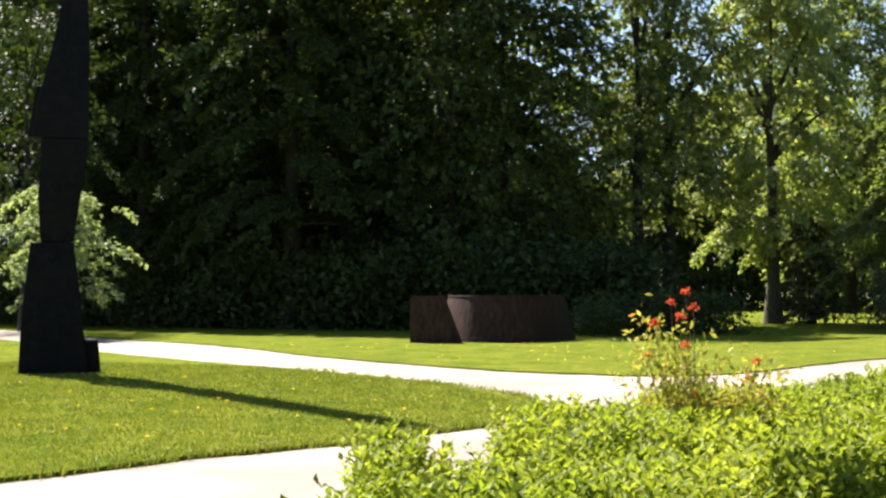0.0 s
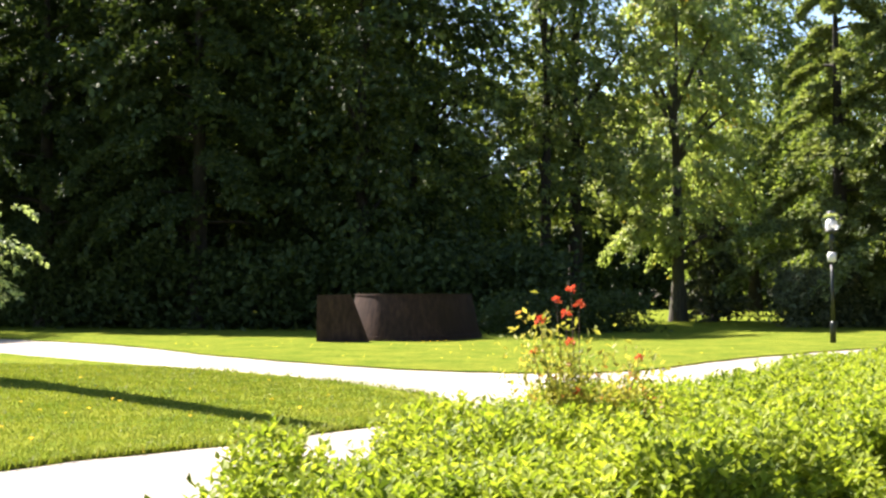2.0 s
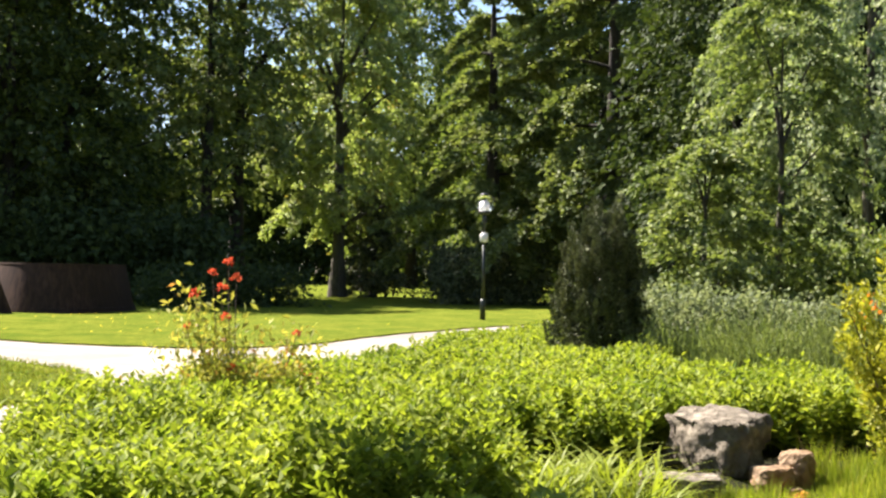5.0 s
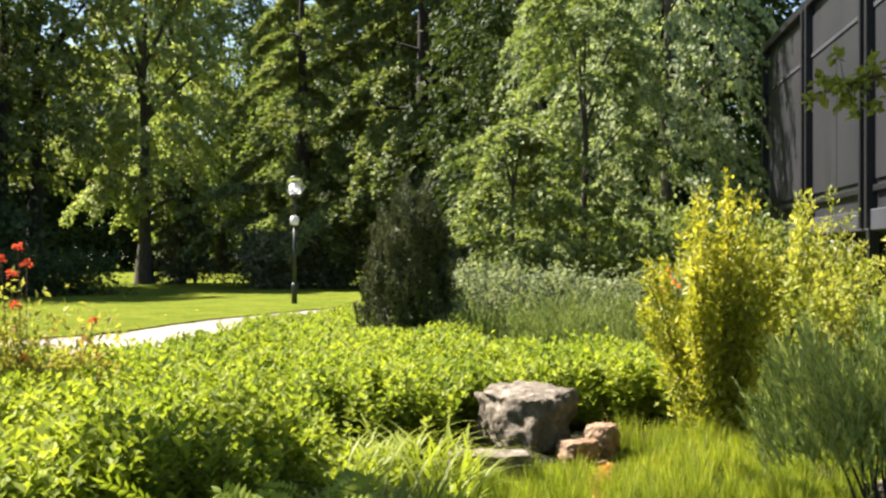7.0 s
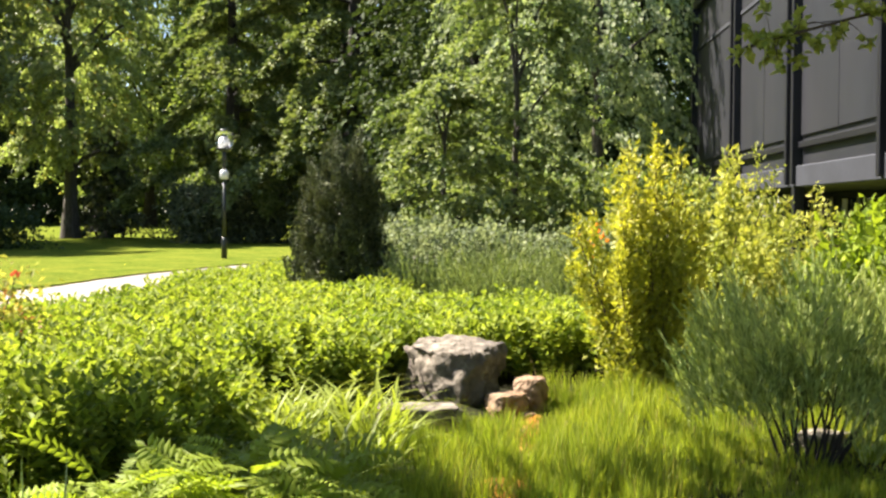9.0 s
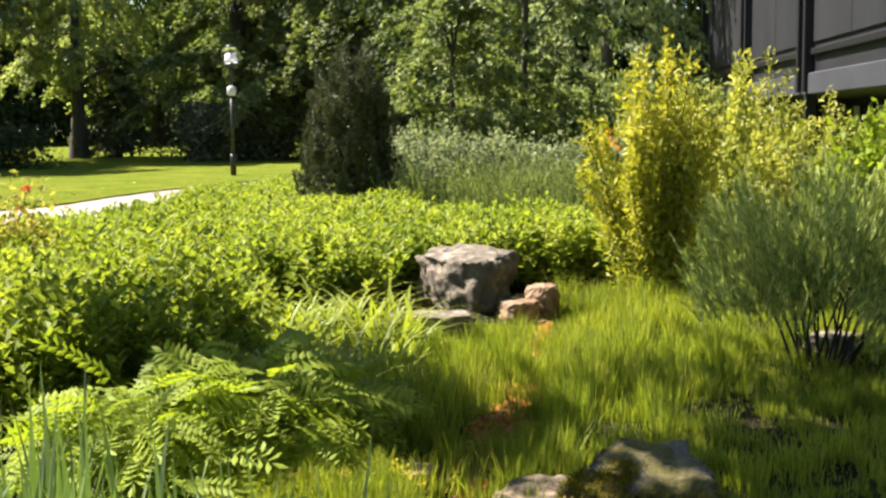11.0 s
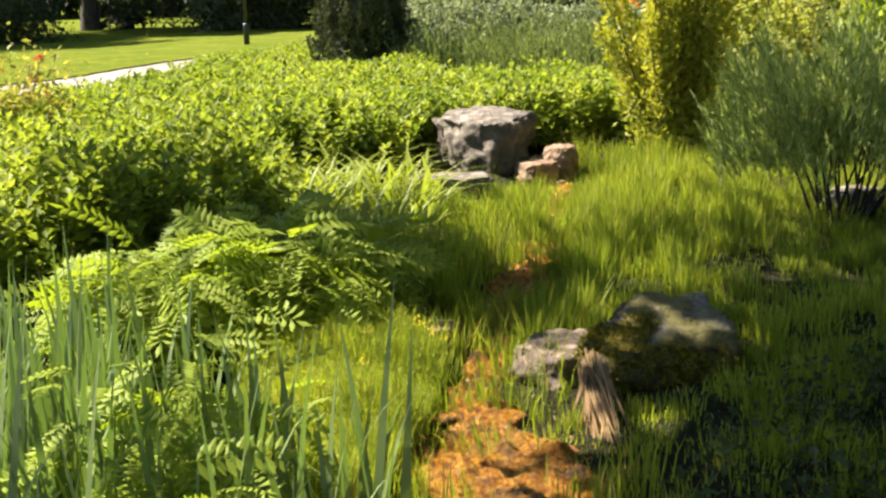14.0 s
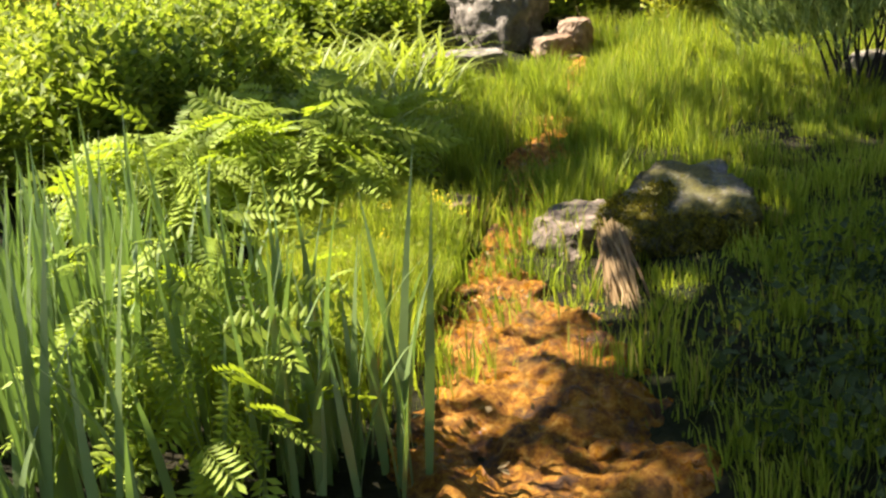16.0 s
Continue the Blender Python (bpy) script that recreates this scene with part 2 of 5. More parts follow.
LF_STRAW = leafy("dry_straw_blade", (0.15, 0.095, 0.032), (0.36, 0.255, 0.10), (1.2, 1.1, 0.8), 0.6, None, 0.25)
LF_YELLOW = leafy("yellow_petal", (0.75, 0.55, 0.02), (0.85, 0.70, 0.05), (1.1, 1.0, 0.6), 0.5)


# ---- mesh helpers ----
def mesh_of(name, verts, faces, mat, smooth=False):
    """verts: n x 3; faces: list of arrays of equal-length polygons."""
    me = bpy.data.meshes.new(name)
    faces = [np.asarray(f, np.int32) for f in faces if len(f)]
    me.vertices.add(len(verts))
    me.vertices.foreach_set("co", np.asarray(verts, np.float32).ravel())
    loops = np.concatenate([f.ravel() for f in faces])
    sizes = np.concatenate([np.full(len(f), f.shape[1], np.int32) for f in faces])
    me.loops.add(len(loops))
    me.loops.foreach_set("vertex_index", loops)
    me.polygons.add(len(sizes))
    me.polygons.foreach_set("loop_start", np.r_[0, np.cumsum(sizes)[:-1]].astype(np.int32))
    me.polygons.foreach_set("use_smooth", np.full(len(sizes), smooth))
    me.update(calc_edges=True)
    me.validate()
    me.materials.append(mat)
    return me


def unit(v):
    return v / np.maximum(np.linalg.norm(v, axis=-1, keepdims=True), 1e-9)


def leaf_arrays(P, A, N, L, W, fold=0.22, at=0.45):
    """Folded pointed leaves from P along A."""
    P, A = np.asarray(P, float), unit(np.asarray(A, float))
    S = unit(np.cross(A, N))
    U = np.cross(S, A)
    L, W = np.broadcast_to(L, len(P))[:, None], np.broadcast_to(W, len(P))[:, None]
    mid = P + A * L * at
    V = np.stack([P, mid + S * W / 2 + U * W * fold, P + A * L, mid - S * W / 2 + U * W * fold], 1).reshape(-1, 3)
    i = np.arange(len(P))[:, None] * 4
    F = np.concatenate([i + [0, 1, 2], i + [0, 2, 3]], 0)
    return V, F


def leaves(name, P, A, N, L, W, mat, fold=0.22):
    V, F = leaf_arrays(P, A, N, L, W, fold)
    return mesh_of(name, V, [F], mat)


def blades(name, P, H, W, lean, mat):
    """Grass blades: bent strips of two pieces, from P, of height H, leaning by the vectors lean."""
    n = len(P)
    a = rng.uniform(0, 6.283, n)
    S = np.stack([np.cos(a), np.sin(a), 0 * a], 1) * np.broadcast_to(W, n)[:, None] / 2
    H = np.broadcast_to(H, n)[:, None]
    up = np.array([0, 0, 1.0])
    mid, tip = P + up * H * 0.55 + lean * H * 0.3, P + up * H * 0.95 + lean * H
    V = np.stack([P - S, P + S, mid + S * 0.8, mid - S * 0.8, tip], 1).reshape(-1, 3)
    i = np.arange(n)[:, None] * 5
    return mesh_of(name, V, [i + [0, 1, 2, 3], i + [3, 2, 4]], mat)


def tube(pts, radii, sides=7):
    pts = np.asarray(pts, float)
    n = len(pts)
    T = unit(np.gradient(pts, axis=0))
    ref = np.where(np.abs(T[:, 2:3]) > 0.9, [[1.0, 0, 0]], [[0, 0, 1.0]])
    X = unit(np.cross(T, ref))
    Y = np.cross(T, X)
    a = np.linspace(0, 2 * np.pi, sides, endpoint=False)
    R = np.broadcast_to(radii, n)[:, None, None]
    V = (pts[:, None] + R * (np.cos(a)[None, :, None] * X[:, None] + np.sin(a)[None, :, None] * Y[:, None])).reshape(-1, 3)
    F = [[r * sides + k, r * sides + (k + 1) % sides, (r + 1) * sides + (k + 1) % sides, (r + 1) * sides + k] for r in range(n - 1) for k in range(sides)]
    return V, np.array(F)


def thing(name, x, y, z, label, category, group="", kind="", turn=0.0):
    ob = new(name)
    ob.matrix_world = pose(x, y, z, 0, 0, turn)
    return tagged(ob, label, category, group, kind)


def child(name, me, parent, label="", m=None):
    ob = new(name, me)
    ob.parent = parent
    if m is not None:
        ob.matrix_basis = m
    return tagged(ob, label)


def part(name, bm, material, parent, label=""):
    me = bpy.data.meshes.new(name)
    bm.to_mesh(me)
    bm.free()
    me.materials.append(material)
    return child(name, me, parent, label)


def box(bm, lo, hi):
    c, s = [(a + b) / 2 for a, b in zip(lo, hi)], [b - a for a, b in zip(lo, hi)]
    return bmesh.ops.create_cube(bm, size=1, matrix=Matrix.Translation(c) @ Matrix.Diagonal((*s, 1)))["verts"]


def box_part(name, lo, hi, mat, parent, bevel=0.01, label=""):
    bm = bmesh.new()
    box(bm, lo, hi)
    if bevel:
        bmesh.ops.bevel(bm, geom=bm.edges[:], offset=bevel, segments=1, affect='EDGES')
    return part(name, bm, mat, parent, label)


def cone_part(name, rings, mat, parent, label="", sides=20, close=True):
    """A turned part from (radius, height) rings."""
    a = np.linspace(0, 2 * np.pi, sides, endpoint=False)
    V = np.concatenate([np.stack([r * np.cos(a), r * np.sin(a), np.full(sides, z)], 1) for r, z in rings])
    F = [[k * sides + j, k * sides + (j + 1) % sides, (k + 1) * sides + (j + 1) % sides, (k + 1) * sides + j] for k in range(len(rings) - 1) for j in range(sides)]
    fs = [np.array(F)]
    if close:
        fs += [np.arange(sides)[None, ::-1], (np.arange(sides) + (len(rings) - 1) * sides)[None]]
    return child(name, mesh_of(name, V, fs, mat, True), parent, label)


def inside(poly, x, y):
    p = np.asarray(poly, float)
    hit = np.zeros(len(x), bool)
    for (x0, y0), (x1, y1) in zip(p, np.roll(p, -1, 0)):
        cross = ((y0 > y) != (y1 > y)) & (x < (x1 - x0) * (y - y0) / (y1 - y0 + 1e-12) + x0)
        hit ^= cross
    return hit


def scatter(poly, n, seed=0):
    """About n places spread over a plan outline."""
    r = np.random.default_rng(seed)
    p = np.asarray(poly, float)
    lo, hi = p.min(0), p.max(0)
    q = r.uniform(lo, hi, (int(n * 3.5), 2))
    return q[inside(poly, q[:, 0], q[:, 1])][:n]


def lumps(q, scale, seed):
    """Smooth uneven heights from 0 to 1 over plan places."""
    return np.array([0.5 + 0.5 * noise.noise((a * scale + seed, b * scale, seed * 0.37)) for a, b in q])


def directions(n, r, up=0.0, flat=1.0):
    d = r.normal(size=(n, 3)) * [1, 1, flat] + [0, 0, up]
    return unit(d)


# ---- ground, path, lawns ----
def dip(x, y):
    """The stream's hollow."""
    line = np.array([(1.75, 2.0), (1.9, 2.9), (2.2, 3.6), (2.55, 4.3), (3.3, 5.6), (4.0, 6.5), (4.55, 7.4), (5.0, 8.2)])
    d = np.full(np.shape(x), 9.0)
    for (x0, y0), (x1, y1) in zip(line[:-1], line[1:]):
        ux, uy = x1 - x0, y1 - y0
        s = np.clip(((x - x0) * ux + (y - y0) * uy) / (ux * ux + uy * uy), 0, 1)
        d = np.minimum(d, np.hypot(x - x0 - s * ux, y - y0 - s * uy))
    return -0.09 * np.exp(-(d / 0.45) ** 2)


def ground_sheet():
    def axis(near0, near1, step):
        near = np.arange(near0, near1, step)
        far = np.array([6.0, 14, 28, 55, 110, 220, 450])
        return np.r_[near0 - far[::-1], near, near1 + far]
    xs, ys = axis(-2, 9, 0.11), axis(0.5, 12, 0.11)
    X, Y = np.meshgrid(xs, ys)
    Z = dip(X, Y)
    fine = (X > -1.9) & (X < 8.8) & (Y > 0.7) & (Y < 11.8)
    Z[fine] += [0.03 * noise.noise((a * 2.3, b * 2.3, 3.0)) for a, b in zip(X[fine], Y[fine])]
    Z -= 0.012
    nx = len(xs)
    i = (np.arange(len(ys) - 1)[:, None] * nx + np.arange(nx - 1)[None]).ravel()[:, None]
    me = mesh_of("ground", np.stack([X.ravel(), Y.ravel(), Z.ravel()], 1), [i + [0, 1, nx + 1, nx]], MAT_TURF, True)
    return tagged(new("ground", me), "rough grassy park ground reaching into the trees", "ground", kind="structure")


def sheet(name, outline, z, mat, label, category, skirt=0.0):
    bm = bmesh.new()
    vs = [bm.verts.new((x, y, z)) for x, y in outline]
    f = bm.faces.new(vs)
    if f.normal.z < 0:
        f.normal_flip()
    if skirt:
        lows = [bm.verts.new((x, y, z - skirt)) for x, y in outline]
        for k in range(len(vs)):
            j = (k + 1) % len(vs)
            bm.faces.new((vs[k], vs[j], lows[j], lows[k]))
    bm.normal_update()
    bmesh.ops.triangulate(bm, faces=[f])
    me = bpy.data.meshes.new(name)
    bm.to_mesh(me)
    bm.free()
    me.materials.append(mat)
    return tagged(new(name, me), label, category, kind="structure")


def soft_line(pts, each=8, wob=0.05, seed=1):
    """A smooth uneven line through plan points."""
    p = np.asarray(pts, float)
    t = np.linspace(0, len(p) - 1, (len(p) - 1) * each + 1)
    k = np.clip(t.astype(int), 0, len(p) - 2)
    u = (t - k)[:, None]
    p0, p1, p2, p3 = p[np.clip(k - 1, 0, None)], p[k], p[k + 1], p[np.clip(k + 2, None, len(p) - 1)]
    q = 0.5 * (2 * p1 + (p2 - p0) * u + (2 * p0 - 5 * p1 + 4 * p2 - p3) * u ** 2 + (3 * p1 - p0 - 3 * p2 + p3) * u ** 3)
    q += wob * np.array([[noise.noise((a * 1.7, b * 1.7, seed)), noise.noise((a * 1.7, b * 1.7, seed + 9))] for a, b in q])
    return [tuple(v) for v in q]


ground_sheet()
FAR_EDGE = [(-34, 62), (-16.1, 41.3), (-10.4, 35.5), (-5.6, 28.7), (-2.5, 25.2), (-1.2, 23.9), (0.4, 23.0), (1.9, 22.6), (3.6, 23.7), (5.9, 27.2), (7.7, 29.4), (9.1, 31.0), (12, 33.5), (18, 37)]
far_line = soft_line(FAR_EDGE, 8, 0.12)
sheet("path", far_line + [(20, 33), (9.6, 24.5), (7.5, 20), (6, 17.5), (4, 14.5), (2.0, 11.8), (0.4, 9.0), (-1.0, 6.5), (-2.2, 3.5), (-3, -6), (-14, -6), (-16, 4), (-34, 40)], 0.004, MAT_GRAVEL, "pale sandy gravel park path forking round a lawn", "path")
sheet("far_lawn", far_line + [(40, 37), (60, 150), (-60, 150), (-60, 62)], 0.035, MAT_TURF, "sunlit mown lawn beyond the gravel path", "lawn", 0.04)
ISLAND = [(-34, 54), (-20, 40.5), (-11.6, 30.3), (-7.5, 26.0), (-4.4, 23.1), (-1.9, 20.2), (-0.86, 18.5), (-0.39, 17.5), (-0.19, 16.6), (-0.18, 15.4), (-0.54, 14.1), (-1.24, 13.1), (-1.78, 12.2), (-2.48, 11.65), (-3.25, 10.8), (-4.2, 9.5), (-6, 7.6), (-10, 5)]
island_line = soft_line(ISLAND, 8, 0.1, 4)
sheet("lawn_island", island_line + [(-30, 10), (-40, 40)], 0.045, MAT_TURF, "mown lawn with dandelions between two path arms", "lawn", 0.05)
BED = [(-1.55, 6.0), (-1.5, 7.2), (-1.3, 8.6), (-0.55, 9.3), (0.0, 10.4), (0.6, 11.8), (1.3, 12.8), (3.1, 14.8), (4.7, 18.2), (6.6, 20.8), (8.6, 24.2), (14, 30), (24, 34), (30, 20), (16, 6), (10, 2), (6, -2), (-1, -2), (-0.9, 3.5)]


def soil_z(q):
    """Height of the soil at plan places."""
    return dip(q[:, 0], q[:, 1]) + 0.050 + np.array([0.035 * noise.noise((a * 2.3, b * 2.3, 3.0)) for a, b in q])


def bed_soil():
    """Soil under the planting, following the hollow."""
    q = np.array([(a, b) for a in np.arange(-1.8, 12.0, 0.14) for b in np.arange(0.6, 24.0, 0.14)])
    keep = inside(BED, q[:, 0], q[:, 1])
    nb = len(np.arange(0.6, 24.0, 0.14))
    ids = np.arange(len(q))
    ok = ids[(ids % nb < nb - 1) & (ids + nb + 1 < len(q))]
    ok = ok[keep[ok] & keep[ok + 1] & keep[ok + nb] & keep[ok + nb + 1]]
    z = soil_z(q)
    me = mesh_of("planting_bed", np.c_[q, z], [ok[:, None] + [0, nb, nb + 1, 1]], MAT_SOIL, True)
    tagged(new("planting_bed", me), "dark moist soil of the planting bed", "soil", kind="structure")


bed_soil()


# ---- sculptures, lamp, building ----
def steel_totem():
    """A tall stack of tapered dark steel blocks on the lawn."""
    t = thing("steel_sculpture", -9.35, 22.35, 0.04, "tall dark steel sculpture of stacked tapered blocks on lawn", "sculpture", turn=23.0)

    def block(name, rows):
        bm = bmesh.new()
        rings = []
        for x0, x1, d, z in rows:
            rings.append([bm.verts.new(v) for v in ((x0, -d, z), (x1, -d, z), (x1 - 0.08, d, z), (x0 + 0.08, d, z))])
        for a, b in zip(rings[:-1], rings[1:]):
            for k in range(4):
                bm.faces.new((a[k], a[(k + 1) % 4], b[(k + 1) % 4], b[k]))
        bm.faces.new(rings[0][::-1])
        bm.faces.new(rings[-1])
        bmesh.ops.bevel(bm, geom=bm.edges[:], offset=0.012, segments=1, affect='EDGES')
        part(name, bm, MAT_STEEL, t)

    block("lower_block", [(-0.72, 0.52, 0.5, -0.06), (-0.66, 0.40, 0.46, 1.2), (-0.53, 0.24, 0.38, 2.44)])
    block("foot_block", [(0.36, 0.76, 0.30, -0.06), (0.40, 0.70, 0.28, 0.62)])
    block("middle_block", [(-0.36, 0.24, 0.34, 2.452), (-0.40, 0.36, 0.38, 3.3), (-0.36, 0.52, 0.40, 4.38)])
    block("upper_block", [(-0.55, 0.50, 0.40, 4.392), (-0.44, 0.50, 0.38, 5.05), (-0.20, 0.50, 0.34, 6.0), (0.06, 0.46, 0.28, 7.3)])
    block("side_wedge", [(-0.60, -0.30, 0.20, 4.40), (-0.46, -0.22, 0.18, 5.4)])
    block("top_block", [(-0.06, 0.58, 0.30, 7.312), (-0.04, 0.54, 0.30, 10.5), (0.0, 0.44, 0.24, 15.2)])


def curved_plate():
    """Two rusted steel plates on the far lawn: a flat leaning one in front of a curved, slightly tapering one."""
    t = thing("curved_steel_wall", -2.2, 39.95, 0.035, "low curved wall of rust-brown weathered steel on lawn", "sculpture", turn=-4)

    def arc(name, out, z0, z1, label=""):
        a = np.radians(np.linspace(-86, 86, 64))
        V = []
        for o in (out, -0.06):
            for z in (z0, z1):
                k = o - 0.22 * z
                V.append(np.stack([0.22 + (2.24 + k) * np.sin(a), 1.3 - (3.9 + k) * np.cos(a), np.full(64, z)], 1))
        n = 64
        k = np.arange(n - 1)[:, None]
        F = [k + [0, 1, n + 1, n], k + [2 * n, 3 * n, 3 * n + 1, 2 * n + 1], k + [n, n + 1, 3 * n + 1, 3 * n], k + [0, 2 * n, 2 * n + 1, 1]]
        ends = np.array([[0, n, 3 * n, 2 * n], [n - 1, 3 * n - 1, 4 * n - 1, 2 * n - 1]])
        child(name, mesh_of(name, np.concatenate(V), F + [ends], MAT_RUST), t, label)

    arc("curved_plate", 0.0, -0.06, 1.40)
    arc("top_rim", 0.025, 1.402, 1.445, "flat steel rim")
    arc("base_plinth", 0.05, -0.05, 0.14, "stained lower band")
    bm = bmesh.new()
    rings = [[bm.verts.new((x, y, z)) for x, z in ((-2.27, -0.06), (-0.62, -0.06), (-1.20, 1.44), (-2.25, 1.42))] for y in (-2.95, -2.88)]
    bm.faces.new(rings[0])
    bm.faces.new(rings[1][::-1])
    for k in range(4):
        bm.faces.new((rings[0][k], rings[1][k], rings[1][(k + 1) % 4], rings[0][(k + 1) % 4]))
    bmesh.ops.recalc_face_normals(bm, faces=bm.faces[:])
    part("front_plate", bm, MAT_RUST, t, "dark flat plate with slanting edge")


def street_lamp():
    t = thing("park_lamp", 10.42, 35.55, 0.03, "slender dark park lamp with clear glass globe head", "street lamp")
    cone_part("base_sleeve", [(0.085, -0.05), (0.085, 0.55), (0.06, 0.62)], MAT_POLE, t)
    cone_part("pole", [(0.048, 0.55), (0.045, 2.36)], MAT_POLE, t, "dark painted pole")
    cone_part("collar", [(0.08, 2.32), (0.125, 2.36), (0.125, 2.56), (0.08, 2.60)], MAT_WHITE, t, "bright white collar")
    cone_part("stem", [(0.035, 2.6), (0.03, 3.15)], MAT_POLE, t)
    cone_part("lamp_holder", [(0.05, 2.86), (0.07, 2.9), (0.07, 3.1), (0.04, 3.14)], MAT_POLE, t)
    cone_part("lower_cap", [(0.05, 3.12), (0.19, 3.18), (0.19, 3.24), (0.1, 3.26)], MAT_POLE, t)
    g = cone_part("glass_globe", [(0.13, 3.22), (0.24, 3.32), (0.28, 3.45), (0.27, 3.58), (0.2, 3.69), (0.1, 3.73)], MAT_GLASS, t, "clear glass globe", 24)
    g.visible_shadow = False
    cone_part("reflector", [(0.06, 3.28), (0.13, 3.34), (0.10, 3.5), (0.03, 3.54)], MAT_WHITE, t, "white inner reflector")
    cone_part("top_cap", [(0.16, 3.715), (0.12, 3.77), (0.02, 3.80)], MAT_POLE, t, "grey cap")


def pavilion():
    """The dark clad upper storey that juts out over a recessed ground floor."""
    t = thing("pavilion_building", 22.35, 29.0, 0.0, "dark grey panelled building with overhanging upper storey", "building", turn=-28.5)
    # local: +x away from the view, -y toward the viewer along the facade (x = 0)
    L, Z0, Z1 = 30.0, 1.93, 7.25
    box_part("upper_wall", (0.10, -L, Z0 + 0.4), (12, 0, Z1), MAT_CLAD, t, 0)
    box_part("edge_beam", (-0.02, -L, Z0), (12, 0.04, Z0 + 0.398), MAT_CONCRETE, t, 0.02, "paler grey floor beam")
    box_part("roof_edge", (-0.06, -L, Z1 + 0.002), (12, 0.08, Z1 + 0.22), MAT_FRAME, t, 0.02, "black roof edge")
    box_part("ground_floor_wall", (2.2, -L, -0.05), (11, -1.0, Z0 - 0.002), MAT_FRAME, t, 0)
    bay = 5.75
    for k in range(5):
        y = -k * bay
        for off in (-0.02, -0.52) if k else (-0.02,):
            box_part("mullion", (-0.10, y + off - 0.15, Z0 + 0.05), (0.098, y + off, Z1 - 0.002), MAT_FRAME, t, 0.01)
        y0, y1 = y - (0.75 if k else 0.25), y - bay
        box_part("lower_panel", (0.05, y1 + 0.02, Z0 + 0.95), (0.098, y0, Z1 - 1.22), MAT_CLAD, t, 0.012)
        box_part("upper_panel", (0.05, y1 + 0.02, Z1 - 1.10), (0.098, y0, Z1 - 0.25), MAT_CLAD, t, 0.012)
        box_part("sill_strip", (0.0, y1 + 0.05, Z0 + 0.72), (0.098, y0, Z0 + 0.84), MAT_FRAME, t, 0.01)
        box_part("transom", (0.02, y1 + 0.02, Z1 - 1.215), (0.098, y0, Z1 - 1.12), MAT_CONCRETE, t, 0.005)
        box_part("panel_joint", (0.044, (y0 + y1) / 2 - 0.012, Z0 + 0.96), (0.049, (y0 + y1) / 2 + 0.012, Z1 - 1.23), MAT_CLAD, t, 0)
        box_part("column", (-0.04, y - 0.62, -0.05), (0.16, y - 0.42, Z0 + 0.02), MAT_FRAME, t, 0.01)
        for s in range(3):
            yy = y - 1.5 - s * 1.8
            win = box_part("ground_window", (2.16, yy - 1.5, 0.7), (2.198, yy, Z0 - 0.15), MAT_PANE, t, 0)
            box_part("curtain", (2.10, yy - 0.75, 0.72), (2.118, yy - 0.35, Z0 - 0.16), MAT_CURTAIN, win, 0.004, "pale hanging curtain")
            box_part("window_frame", (2.12, yy - 1.56, 0.62), (2.158, yy - 1.44, Z0 - 0.1), MAT_WINFRAME, win, 0.005)
    cone_part("downpipe", [(0.06, 0), (0.06, Z1)], MAT_FRAME, t).matrix_basis = pose(0.02, 0.16, 0)


steel_totem()
curved_plate()
street_lamp()
pavilion()


# ---- stones ----
def stone(name, x, y, z, size, mat, label, seed, turn=0.0, flat=0.3, cut=(0.0, 0.0), boxy=0.5, chip=None, under=0.0, craggy=0.0):
    """An angular weathered stone with a levelled top."""
    bm = bmesh.new()
    bmesh.ops.create_icosphere(bm, subdivisions=5 if size[0] > 0.2 else 3, radius=1.0)
    for v in bm.verts:
        p = v.co.copy()
        m = max(abs(p.x), abs(p.y), abs(p.z))
        p = p.lerp(p / m, boxy)
        n1 = noise.noise(p * 1.1 + Vector((seed, 0, 0)))
        n2 = noise.noise(p * 3.2 + Vector((0, seed, 0)))
        cell = noise.noise(Vector([round(c * 2.2) for c in p]) * 3.1 + Vector((seed, seed, 0)))
        p *= 1 + 0.20 * n1 + 0.09 * n2 + 0.05 * cell + 0.06 * noise.noise(p * 6) + 0.03 * noise.noise(p * 11)
        if craggy:
            p *= 1 + craggy * (abs(noise.noise(p * 1.9 + Vector((seed, seed, 1)))) - 0.25) + 0.3 * craggy * noise.cell(p * 2.6 + Vector((seed, 0, 2)))
        if p.z > 1 - flat:
            p.z = (1 - flat) + (p.z - 1 + flat) * 0.25 + 0.03 * n2 + cut[0] * p.x + cut[1] * p.y
        if chip and (over := p.x * chip[0] + p.y * chip[1] - chip[2]) > 0:
            p.x, p.y = p.x - chip[0] * over * 0.9, p.y - chip[1] * over * 0.9
        if p.z < 0.1:
            p.x, p.y = p.x * (1 - under * (0.1 - p.z)), p.y * (1 - under * (0.1 - p.z))
        v.co = (p.x * size[0] / 2, p.y * size[1] / 2, p.z * size[2] / 2)
    for f in bm.faces:
        f.smooth = True
    me = bpy.data.meshes.new(name)
    bm.to_mesh(me)
    bm.free()
    me.materials.append(mat)
    ob = new(name, me)
    ob.matrix_world = pose(x, y, z + size[2] * 0.42, 0, 0, turn)
    return tagged(ob, label, "stone")


